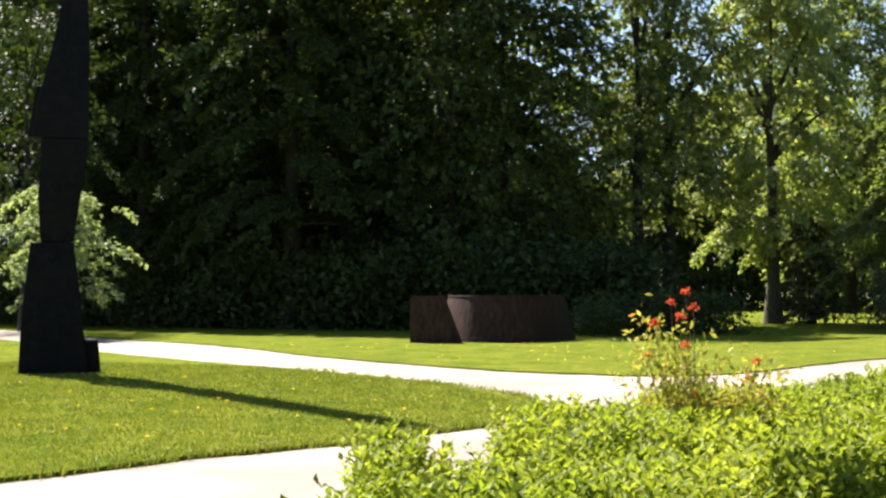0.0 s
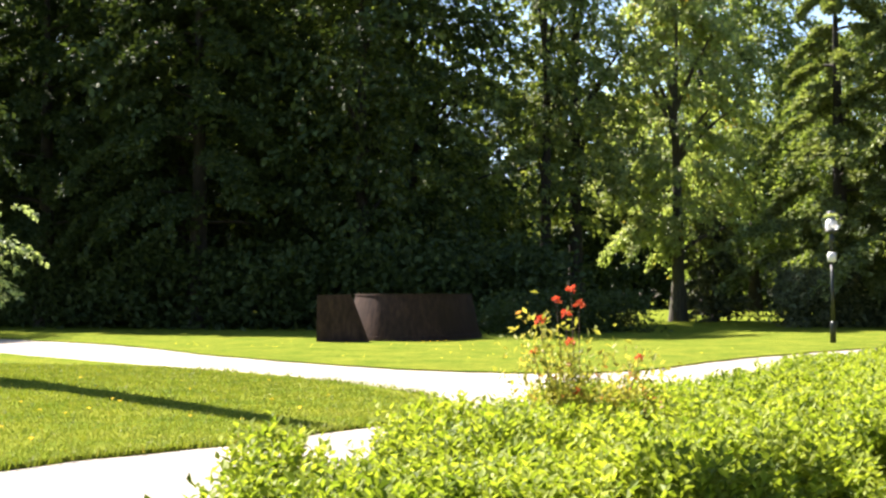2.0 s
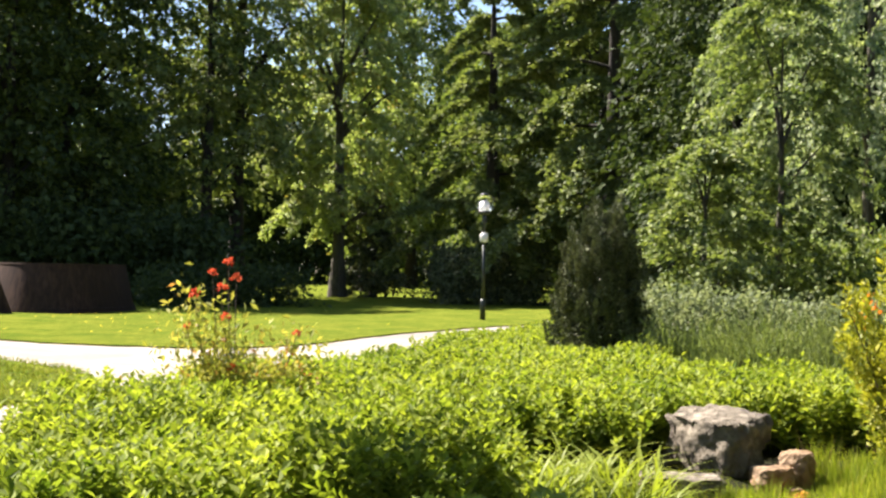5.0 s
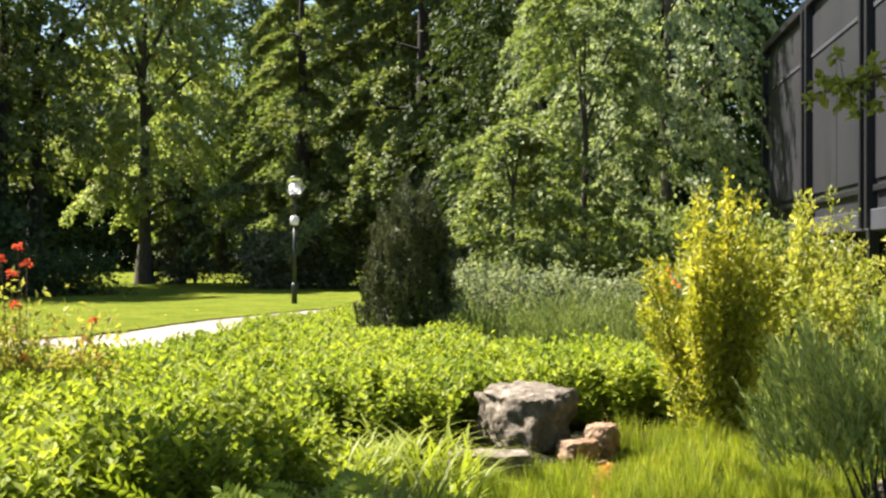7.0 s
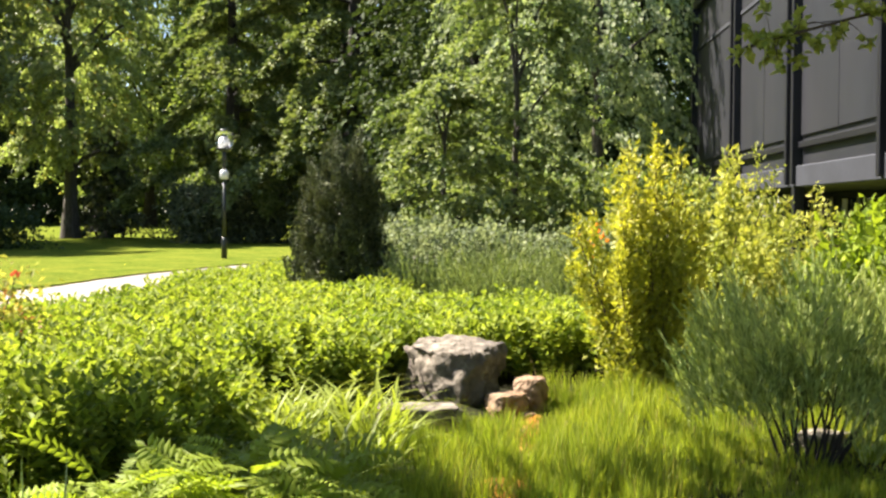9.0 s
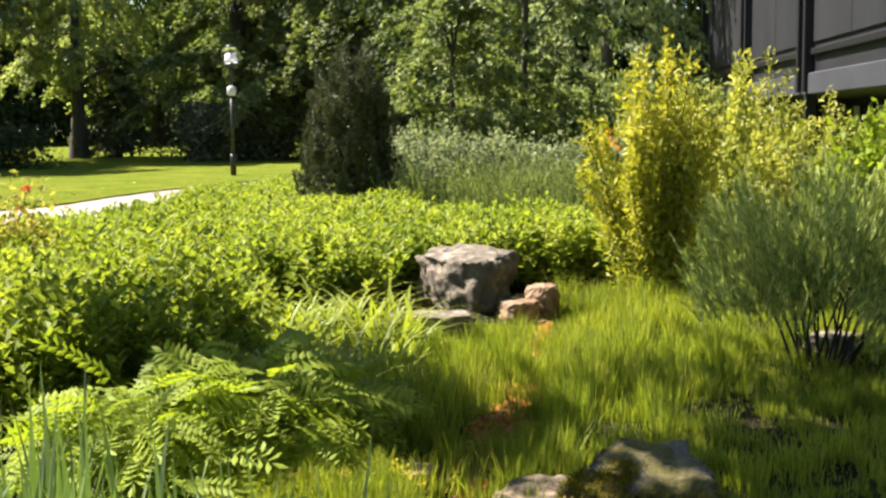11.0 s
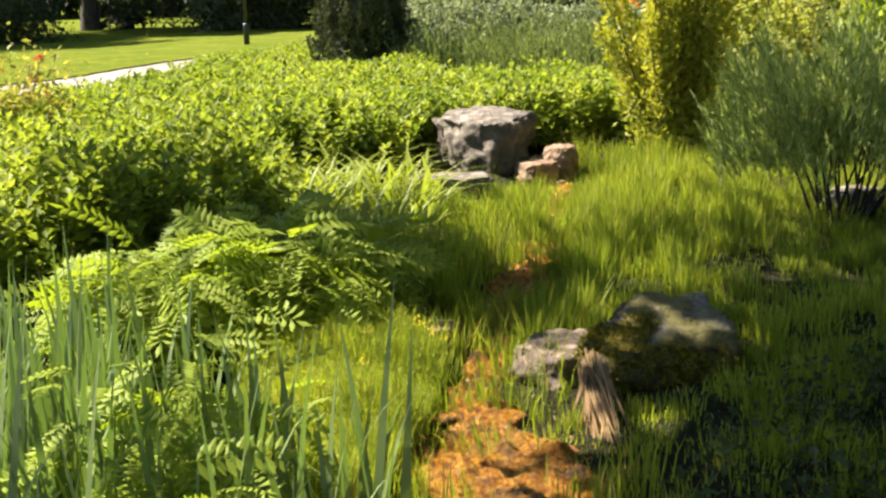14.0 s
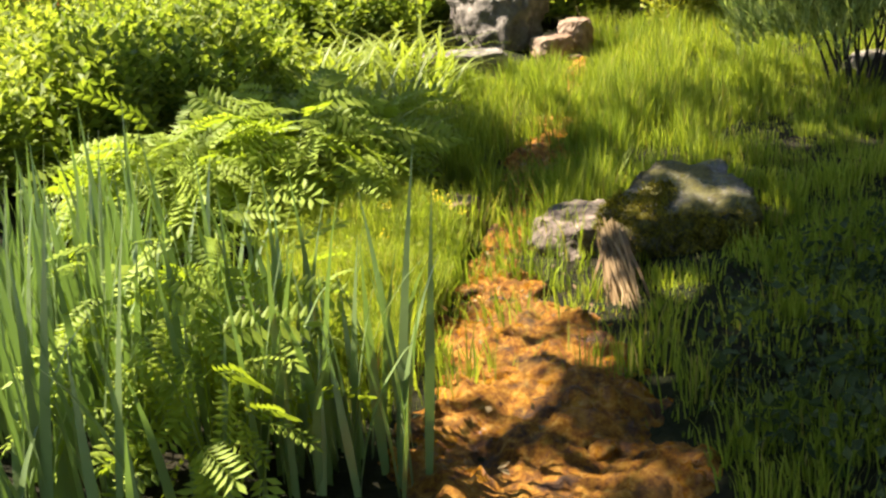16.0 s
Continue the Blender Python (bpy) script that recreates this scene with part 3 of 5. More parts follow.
stone("boulder", 4.70, 8.82, -0.04, (0.72, 0.50, 0.62), MAT_STONE, "large flat-topped grey-brown boulder among green ground cover", 8.3, -74, 0.34, (-0.04, 0.12), boxy=0.66, under=0.04, craggy=0.09)
stone("stone", 4.86, 8.28, -0.06, (0.31, 0.26, 0.25), MAT_STONE_ORANGE, "rust-stained angular stone beside the boulder", 5.1, 10, boxy=0.35)
stone("stone", 5.09, 8.36, -0.05, (0.29, 0.26, 0.35), MAT_STONE_ORANGE, "upright rounded rust-stained stone by the spring", 7.7, 40, boxy=0.2)
stone("stone", 4.95, 8.14, -0.10, (0.13, 0.12, 0.14), MAT_STONE_ORANGE, "small pale pebble-like stone below larger ones", 9.2, 0)
stone("flat_stone", 3.90, 7.76, 0.01, (0.60, 0.34, 0.22), MAT_STONE, "low flat grey stone lying in the grass", 3.9, -20, 0.3)
rock = stone("mossy_rock", 3.06, 4.16, -0.17, (0.56, 0.56, 0.46), MAT_MOSS, "moss-covered grey rock overhanging the orange stream bed", 11.4, -28, 0.42, (0.02, 0.36), boxy=0.35, chip=(-0.80, 0.60, 0.55), under=0.75, craggy=0.2)


def rock_moss():
    """Cushions of moss along the front rim of the overhanging rock."""
    r = np.random.default_rng(35)
    me = rock.data
    co = np.array([v.co[:] for v in me.vertices])
    nr = np.array([v.normal[:] for v in me.vertices])
    w = np.array([noise.noise(Vector(c) * 6.0) for c in co])
    k = np.flatnonzero((co[:, 1] < 0.16) & (co[:, 2] > -0.06) & (nr[:, 2] > -0.5) & (w + 2.2 * (0.02 - co[:, 1]) - 1.2 * np.abs(co[:, 2] - 0.03) > -0.12))
    k = r.choice(k, 9000)
    A = nr[k] + r.normal(size=(9000, 3)) * 0.5 - [0, 0, 0.35]
    child("moss", leaves("moss", co[k] + r.normal(size=(9000, 3)) * 0.006, A, directions(9000, r), r.uniform(0.010, 0.026, 9000), 0.005, LF_MOSS), rock, "olive-yellow moss cushion")


rock_moss()
stone("pale_rock", 2.80, 4.38, -0.14, (0.36, 0.32, 0.28), MAT_STONE_TAN, "pale tan weathered rock leaning at the mossy one", 14.2, 15, 0.2, (0.1, 0.1), boxy=0.35)
stone("stone", 2.44, 4.78, -0.10, (0.26, 0.2, 0.26), MAT_STONE_ORANGE, "brownish stone half hidden in grass", 17.0, 30)
stone("stone", 6.15, 8.45, -0.06, (0.36, 0.24, 0.2), MAT_STONE, "light stone at the foot of the golden shrub", 21.0, -10)
stone("stone", 2.34, 2.80, -0.17, (0.26, 0.16, 0.12), MAT_STONE_ORANGE, "shaded rust-brown slab at the edge of the stream", 23.0, -20, 0.2)
stone("stone", 5.85, 6.2, -0.05, (0.34, 0.26, 0.22), MAT_STONE, "pale stone at the foot of the broom", 33.0, 20)
stone("stone", 1.52, 2.86, -0.16, (0.36, 0.26, 0.18), MAT_STONE_ORANGE, "sunlit ochre stone in the stream bed", 27.0, 15, 0.2)


def stream_bed():
    """The muddy orange bed winding down between the rocks."""
    line = np.array([(1.55, 2.2, 0.46), (1.78, 2.85, 0.46), (2.06, 3.34, 0.48), (2.17, 3.78, 0.34), (2.36, 4.17, 0.18), (2.72, 4.72, 0.10), (3.30, 5.55, 0.24), (3.62, 6.0, 0.20), (4.05, 6.65, 0.10), (4.50, 7.35, 0.09), (4.95, 8.05, 0.12)])
    q = np.array(soft_line(line[:, :2], 26, 0.05, 6))
    wd = np.interp(np.linspace(0, 1, len(q)), np.linspace(0, 1, len(line)), line[:, 2])
    T = unit(np.gradient(q, axis=0))
    S = np.stack([T[:, 1], -T[:, 0]], 1)
    across = np.linspace(-1, 1, 71)
    V = []
    for k in range(len(q)):
        jag = 1 + 0.35 * noise.noise((k * 0.12, 1.5, 0))
        pts = q[k] + S[k] * (across[:, None] * wd[k] * jag)
        z = dip(pts[:, 0], pts[:, 1]) + 0.085 - 0.11 * np.abs(across) ** 3
        z += np.array([0.045 * noise.noise((a * 5, b * 5, 1.0)) + 0.03 * noise.noise((a * 16, b * 16, 2.0)) + 0.022 * abs(noise.noise((a * 30, b * 30, 5.0))) + 0.010 * noise.noise((a * 70, b * 70, 7.0)) for a, b in pts])
        V.append(np.c_[pts, z])
    n = len(across)
    i = (np.arange(len(q) - 1)[:, None] * n + np.arange(n - 1)[None]).ravel()[:, None]
    me = mesh_of("stream_bed", np.concatenate(V), [i + [0, 1, n + 1, n]], MAT_CLAY, True)
    tagged(new("stream_bed", me), "orange iron-stained muddy bed of a small stream", "stream bed", kind="structure")
    r = np.random.default_rng(31)
    s = thing("dead_leaves", 0, 0, 0, "dry brown leaves and crumbs scattered on orange mud", "leaf litter", kind="stuff")
    k = r.integers(0, 130, 60)
    pts = q[k] + S[k] * (r.uniform(-1, 1, (60, 1)) * wd[k][:, None])
    z = dip(pts[:, 0], pts[:, 1]) + 0.105
    child("litter", leaves("litter", np.c_[pts, z], directions(60, r, 0.1, 0.3), directions(60, r, 1.2), r.uniform(0.015, 0.04, 60), r.uniform(0.008, 0.02, 60), LF_STRAW), s)


stream_bed()


# ---- trees ----
def crown_points(r, n_clump, shape):
    """Clumps of leaves over an uneven crown: shape(h) gives the radius at the height share h."""
    h = r.uniform(0.0, 1.0, n_clump) ** 0.9
    az = r.uniform(0, 2 * np.pi, n_clump)
    f = r.uniform(0.12, 1.0, n_clump) ** 0.6
    seed = r.uniform(0, 50)
    lump = np.array([1 + 0.32 * noise.noise((math.cos(a) * 1.6 + seed, math.sin(a) * 1.6, b * 4.0)) for a, b in zip(az, h)])
    rad = shape(h) * f * lump
    C = np.stack([rad * np.cos(az), rad * np.sin(az), h], 1)
    return C, az


def tree(name, x, y, height, radius, clear, trunk_r, mat, bark, label, seed, n_clump=420, per=34, leaf=0.2, droop=0.25, clump=0.75, cat="tree", lean=(0, 0), shape=None, limbs=7, group="", bole=None):
    r = np.random.default_rng(seed)
    t = thing(name, x, y, 0.0, label, cat, group)
    shape = shape or (lambda h: radius * np.sqrt(np.clip(1 - (1.75 * h - 0.72) ** 2 / 1.08, 0.02, 1)))
    C, az = crown_points(r, n_clump, shape)
    C[:, 2] = clear + C[:, 2] * (height - clear)
    C[:, :2] += np.outer(C[:, 2] / height, lean)
    n = n_clump * per
    out = np.stack([np.cos(az), np.sin(az), np.full(n_clump, -droop)], 1)
    O = np.repeat(out, per, 0)
    size = (clump * r.uniform(0.6, 1.25, (n_clump, 1))).repeat(per, 0)
    u = r.uniform(-1.0, 1.3, (n, 1))
    side = np.cross(O, [0, 0, 1.0])
    P = np.repeat(C, per, 0) + O * u * size * 0.95 + side * r.normal(size=(n, 1)) * size * 0.36 * (1.2 - 0.55 * np.abs(u))
    P[:, 2:] += r.normal(size=(n, 1)) * size * 0.13 - size * (0.18 + droop * 0.35) * u ** 2
    A = unit(O * 0.7 + directions(n, r) * 0.8 + [0, 0, -droop])
    N = unit(directions(n, r) * 0.55 + [0, 0, 1.0])
    sz = leaf * r.uniform(0.6, 1.25, n)
    child("crown", leaves("crown", P, A, N, sz, sz * 0.72, mat), t)
    hs = np.linspace(0, 1, 9)
    top = height * 0.86
    wob = np.stack([0.10 * radius * np.array([noise.noise((seed, v * 2.5, 0)) * v for v in hs]) + lean[0] * hs, 0.10 * radius * np.array([noise.noise((0, v * 2.5, seed)) * v for v in hs]) + lean[1] * hs, hs * top], 1)
    wob[0, 2] = -0.1
    if bole:
        wob = np.array(soft_line([p[:2] for p in bole], 4, 0))
        wob = np.c_[wob, np.interp(np.linspace(0, 1, len(wob)), np.linspace(0, 1, len(bole)), [p[2] for p in bole])]
        hs = np.linspace(0, 1, len(wob))
    rad = trunk_r * (1.0 - 0.85 * hs) * (1 + 0.55 * np.exp(-hs * top / (trunk_r * 1.6)))
    V, F = tube(wob, rad, 9)
    child("trunk", mesh_of("trunk", V, [F], bark, True), t)
    for k in range(limbs):
        c = C[r.integers(0, n_clump)]
        z0 = max(clear * 0.8, min(c[2] * 0.72, top * 0.8))
        s = wob[:, 0:2][min(8, int(z0 / top * 8))]
        a0, a1 = np.array([s[0], s[1], z0]), c
        mid = (a0 + a1) / 2 + [0, 0, 0.12 * np.linalg.norm(a1 - a0)]
        u = np.linspace(0, 1, 6)[:, None]
        V, F = tube((1 - u) ** 2 * a0 + 2 * u * (1 - u) * mid + u ** 2 * a1, trunk_r * np.linspace(0.42, 0.06, 6), 6)
        child("limb", mesh_of("limb", V, [F], bark, True), t)
    return t


def bough_tree(name, x, y, height, reach, low, trunk_r, mat, label, seed, boughs=90, twigs=22, per=26, leaf=0.2):
    """A big tree with layered boughs that droop at their ends, each a fan of leafy twigs over a dark inside."""
    r = np.random.default_rng(seed)
    t = thing(name, x, y, 0.0, label, "tree")
    V, F = tube([(0, 0, -0.1), (0.1, 0, height * 0.3), (0, 0.1, height * 0.95)], [trunk_r * 1.2, trunk_r * 0.8, trunk_r * 0.1], 10)
    child("trunk", mesh_of("trunk", V, [F], MAT_BARK_DARK, True), t)
    for k in range(boughs):
        h = (k + r.uniform()) / boughs
        az = 2.4 * k + r.uniform(-0.3, 0.3)
        L = reach * (1.05 - 0.75 * h) * r.uniform(0.72, 1.12)
        out, side = np.array([math.cos(az), math.sin(az), 0]), np.array([-math.sin(az), math.cos(az), 0])
        z0 = low + 0.2 * reach + h * (height - low - 0.25 * reach)
        rise, drop = r.uniform(0.10, 0.35), r.uniform(0.45, 0.85)

        def at(s):
            s = np.asarray(s, float)[..., None]
            return out * (s * L) + np.array([0, 0, 1.0]) * (z0 + L * (rise * s - drop * s ** 2.6))
        if k % 2 == 0:
            V, F = tube(at(np.linspace(0, 0.92, 7)), np.linspace(0.2, 0.03, 7) * trunk_r, 5)
            child("bough", mesh_of("bough", V, [F], MAT_BARK_DARK, True), t)
        s0 = r.uniform(0.28, 1.0, twigs)
        sg = r.choice((-1.0, 1.0), twigs)
        ln = L * r.uniform(0.16, 0.34, twigs) * (1.25 - 0.6 * s0)
        D = unit(out * r.uniform(0.5, 1.0, (twigs, 1)) + side * (sg * r.uniform(0.3, 0.9, twigs))[:, None])
        u = r.uniform(0.0, 1.0, (twigs, per))
        P = at(s0)[:, None] + D[:, None] * (u * ln[:, None])[..., None]
        P[..., 2] -= (0.5 * u ** 2 * ln[:, None]) + 0.02
        P = P.reshape(-1, 3) + r.normal(size=(twigs * per, 3)) * leaf * [0.35, 0.35, 0.22]
        A = np.repeat(D, per, 0) * 0.8 + r.normal(size=(len(P), 3)) * 0.5 - [0, 0, 0.35]
        N = np.array([0, 0, 1.0]) + r.normal(size=(len(P), 3)) * 0.4
        sz = leaf * r.uniform(0.6, 1.25, len(P))
        child("leaf_spray", leaves("leaf_spray", P, A, N, sz, sz * 0.6, mat), t)["kind"] = "stuff"
    return t


def moved(ob, x, y, turn, s=1.0):
    c = copy_thing(ob, pose(x, y, 0, 0, 0, turn))
    c.scale = (s, s, s)
    return c


WOODS = "trees of the dark woodland edge"
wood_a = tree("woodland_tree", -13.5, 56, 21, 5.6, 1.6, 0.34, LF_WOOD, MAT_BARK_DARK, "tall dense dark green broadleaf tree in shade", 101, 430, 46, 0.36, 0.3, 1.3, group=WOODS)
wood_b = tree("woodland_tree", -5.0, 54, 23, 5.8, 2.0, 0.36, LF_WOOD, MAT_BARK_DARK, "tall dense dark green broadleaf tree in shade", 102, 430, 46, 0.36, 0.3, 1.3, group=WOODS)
wood_c = tree("woodland_tree", -2.9, 57, 20, 5.0, 1.4, 0.32, LF_BEECH, MAT_BARK_DARK, "tall beech with fresh green leaves over dark wood", 103, 430, 44, 0.34, 0.35, 1.25, group=WOODS)
for k, (x, y, s) in enumerate([(-22, 62, 1.0), (-31, 66, 1.05), (-30, 84, 1.2), (-24, 94, 1.2), (-42, 70, 1.1), (-16, 100, 1.25), (-39, 58, 1.0), (-46, 90, 1.2), (-9.0, 62, 1.08), (-7.5, 66, 1.0), (-17.5, 70, 1.1), (-26, 76, 1.1), (-9, 72, 1.1), (-12, 79, 1.1), (-36, 80, 1.15), (-20, 88, 1.2), (-12, 93, 1.2)]):
    moved(wood_c if x > -13 else (wood_a, wood_b)[k % 2], x, y, 47 * k + 15, s)
for k, (x, y, s) in enumerate([(-6, 128, 1.3), (2, 126, 1.1), (13.5, 134, 1.0), (27, 86, 1.0), (36, 78, 1.05), (21, 130, 0.8), (44, 118, 1.3), (38, 100, 1.2), (48, 84, 1.1), (33, 126, 1.3), (16, 119, 1.0), (7.5, 121, 1.0), (22.5, 101, 1.4), (29.5, 42, 1.1), (33, 64, 0.9), (42, 60, 0.95), (50, 70, 1.05)]):
    moved((wood_c, wood_a, wood_b)[k % 3], x, y, 61 * k + 40, s)


def thicket(name, outline, n, h, leaf, mat, label, seed, low=0.0, cat="shrubs", kind="stuff", per=26, clump=0.35):
    """A mass of leafy shrubs over a plan outline, with an uneven top."""
    r = np.random.default_rng(seed)
    q = scatter(outline, n, seed)
    top = h * (0.55 + 0.6 * lumps(q, 0.55, seed))
    C = np.c_[q, low + (top - low) * r.uniform(0.0, 1.0, len(q)) ** 0.75]
    m = len(q) * per
    P = np.repeat(C, per, 0) + r.normal(size=(m, 3)) * clump * [1, 1, 0.6]
    P[:, 2] = np.maximum(P[:, 2], 0.03)
    sz = leaf * r.uniform(0.6, 1.3, m)
    ob = thing(name, 0, 0, 0, label, cat, kind=kind)
    A, N = directions(m, r, 0.1), directions(m, r, 0.8)
    for k in np.array_split(np.argsort(P[:, 0]), 1 if kind == "stuff" else 7):
        child("foliage" if kind == "stuff" else "clump", leaves("foliage", P[k], A[k], N[k], sz[k], sz[k] * 0.65, mat), ob)
    return ob


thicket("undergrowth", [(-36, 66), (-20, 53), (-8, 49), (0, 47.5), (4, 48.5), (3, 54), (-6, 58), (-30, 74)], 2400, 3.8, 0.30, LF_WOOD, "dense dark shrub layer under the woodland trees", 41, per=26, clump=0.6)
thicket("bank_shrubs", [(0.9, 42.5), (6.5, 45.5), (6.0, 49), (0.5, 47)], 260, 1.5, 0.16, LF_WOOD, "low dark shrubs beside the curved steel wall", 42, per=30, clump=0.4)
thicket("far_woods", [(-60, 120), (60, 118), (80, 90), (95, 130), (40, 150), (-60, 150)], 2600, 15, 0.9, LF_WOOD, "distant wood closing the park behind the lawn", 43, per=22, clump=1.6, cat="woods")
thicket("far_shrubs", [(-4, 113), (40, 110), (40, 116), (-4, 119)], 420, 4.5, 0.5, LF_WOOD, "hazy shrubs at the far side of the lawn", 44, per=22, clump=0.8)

tree("maple_tree", 10.3, 62.8, 19, 3.5, 3.2, 0.36, LF_MAPLE, MAT_BARK, "young sunlit maple with yellow-green leaves and bare trunk", 111, 250, 90, 0.28, 0.5, 0.8, limbs=10)
tree("beech_tree", 4.9, 60, 22, 3.0, 4.5, 0.42, LF_BOUGH, MAT_BARK_DARK, "tall beech with dark trunk and translucent leaves", 112, 230, 60, 0.30, 0.4, 1.0)
tree("beech_tree", 3.3, 57, 20, 2.4, 5.0, 0.34, LF_BEECH, MAT_BARK_DARK, "slender beech with a dark trunk beside another", 124, 130, 56, 0.30, 0.4, 1.0)
tree("beech_tree", 14.6, 80, 22, 4.0, 6.0, 0.38, LF_BOUGH, MAT_BARK_DARK, "tall light green beech behind the lawn", 113, 220, 56, 0.32, 0.4, 1.0)
tree("dark_yew", 12.3, 63.6, 5.6, 1.7, 0.2, 0.2, LF_YEW, MAT_BARK_DARK, "dense dark conical yew beside the maple trunk", 114, 150, 60, 0.22, 0.2, 0.5, shape=lambda h: 1.7 * np.clip(1.02 - h, 0, 1) ** 0.55, limbs=2)

bough_tree("spreading_tree", 21.0, 52, 20, 6.6, 1.2, 0.5, LF_BOUGH, "large spreading tree with layered drooping boughs", 115, 46, 60, 42, 0.24)
bough_tree("spreading_tree", 15.9, 54, 17, 4.4, 1.6, 0.4, LF_BOUGH, "broad tree with drooping leafy boughs over the lawn", 119, 36, 50, 42, 0.23)
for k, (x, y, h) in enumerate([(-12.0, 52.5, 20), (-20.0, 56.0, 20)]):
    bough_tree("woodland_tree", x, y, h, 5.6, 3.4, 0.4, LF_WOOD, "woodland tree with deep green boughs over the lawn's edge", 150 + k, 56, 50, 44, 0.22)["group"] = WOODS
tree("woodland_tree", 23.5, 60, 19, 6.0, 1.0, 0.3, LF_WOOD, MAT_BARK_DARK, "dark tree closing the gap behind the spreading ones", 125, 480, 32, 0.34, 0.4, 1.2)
tree("field_maple", 11.35, 22.7, 4.1, 1.5, 0.4, 0.09, LF_HAZEL, MAT_BARK, "small rounded mid-green maple behind the hedge", 116, 150, 90, 0.12, 0.3, 0.32, limbs=9)
tree("field_maple", 14.15, 24.8, 8.0, 1.75, 0.6, 0.11, LF_HAZEL, MAT_BARK, "small mid-green tree beside the rounded maple", 126, 200, 80, 0.13, 0.35, 0.38, limbs=7)
tree("birch_tree", 20.0, 30.4, 16, 2.7, 0.8, 0.2, LF_BIRCH, MAT_BARK, "tall birch with grey-green hanging foliage", 117, 300, 80, 0.17, 0.95, 0.55, limbs=9)
tree("birch_tree", 20.4, 36.0, 13, 2.4, 0.6, 0.18, LF_BIRCH, MAT_BARK, "birch with drooping grey-green twigs by the building", 118, 300, 76, 0.17, 0.95, 0.52, limbs=8)
tree("woodland_tree", 21.0, 40.0, 17, 4.6, 1.0, 0.3, LF_WOOD, MAT_BARK_DARK, "dark leafy tree filling the gap behind the birches", 120, 480, 32, 0.28, 0.4, 0.95)
tree("woodland_tree", 26.5, 44.0, 18, 5.0, 1.0, 0.3, LF_WOOD, MAT_BARK_DARK, "dark leafy tree behind the building", 121, 480, 32, 0.30, 0.4, 1.0)
tree("silver_willow", -17.6, 41, 5.6, 2.3, 1.3, 0.12, LF_BIRCH, MAT_BARK, "small tree with silvery pale hanging leaves near the path", 122, 95, 40, 0.2, 0.35, 0.5, limbs=7)
tree("field_maple", -22.5, 49, 14, 3.4, 3.4, 0.2, LF_WOOD, MAT_BARK_DARK, "yellow-green tree at the edge of the wood", 123, 110, 44, 0.26, 0.5, 0.9)
thicket("evergreen_bush", [(13.2, 51), (17.6, 51), (18, 54), (13, 54)], 420, 2.6, 0.18, LF_YEW, "low dark clipped evergreen bush on the lawn", 45, per=36, clump=0.35, kind="", cat="bush")
thicket("evergreen_bush", [(18.6, 47), (27, 45), (28, 48), (19, 50)], 520, 2.8, 0.2, LF_YEW, "dark evergreen shrubs behind the lamp", 46, per=36, clump=0.4, cat="bush")
thicket("shrub_bank", [(13.6, 24.2), (19, 22.0), (21, 27.0), (14.5, 28.5)], 560, 2.4, 0.16, LF_HAZEL, "loose green shrubs below the trees", 47, per=32, clump=0.4)
# unseen trees beside the camera, crowns placed to shade the water and bank
tree("shade_tree", 2.0, 4.97, 7.6, 2.3, 4.35, 0.16, LF_WOOD, MAT_BARK, "leafy tree by the path that shades the stream", 131, 720, 46, 0.17, 0.2, 0.5, limbs=0, bole=[(-5.2, -2.6, -0.1), (-5.2, -2.6, 2.2), (-5.0, -2.5, 4.0), (-2.4, -1.2, 4.9), (0.6, 0.4, 5.6)])
tree("shade_tree", 2.15, 7.65, 6.4, 1.4, 4.5, 0.14, LF_WOOD, MAT_BARK, "unseen leafy tree added to dapple the bank with shade", 132, 72, 42, 0.14, 0.2, 0.45, limbs=0, bole=[(-6.1, -3.75, -0.1), (-6.1, -3.75, 2.4), (-5.9, -3.65, 4.3), (-2.4, -1.5, 4.9), (0.4, 0.3, 5.5)])
tree("shade_tree", -0.42, 9.1, 6.7, 0.68, 5.5, 0.10, LF_WOOD, MAT_BARK, "unseen tree with one branch added to shade the hollow", 134, 115, 44, 0.13, 0.2, 0.28, limbs=0, bole=[(-6.2, -6.2, -0.1), (-6.2, -6.2, 2.6), (-6.0, -6.0, 4.6), (-2.6, -2.6, 5.6), (0.1, 0.1, 6.1)])
tree("shade_tree", 0.27, 5.5, 6.4, 0.85, 5.0, 0.12, LF_WOOD, MAT_BARK, "unseen leafy tree added to darken the bank", 133, 150, 46, 0.15, 0.2, 0.35, limbs=0, bole=[(-5.6, -4.6, -0.1), (-5.6, -4.6, 2.4), (-5.3, -4.4, 4.2), (-2.4, -2.0, 5.0), (0.2, 0.2, 5.6)])
# three more unseen trees, added only to keep sky light off the bank
tree("shade_tree", 5.8, -2.6, 10.5, 3.3, 2.6, 0.2, LF_WOOD, MAT_BARK, "unseen broad tree added behind the stream to block sky light", 141, 330, 40, 0.24, 0.2, 0.8)
tree("shade_tree", 0.8, -5.2, 11, 3.6, 2.8, 0.22, LF_WOOD, MAT_BARK, "unseen broad tree added behind the path's end to block sky light", 142, 330, 40, 0.24, 0.2, 0.8)
tree("shade_tree", 10.8, 1.2, 10, 3.0, 2.0, 0.2, LF_WOOD, MAT_BARK, "unseen broad tree added beside the bank to block sky light", 143, 330, 40, 0.24, 0.2, 0.8)
PEBBLES = "pebbles in the stream bed"
r_peb = random.Random(8)
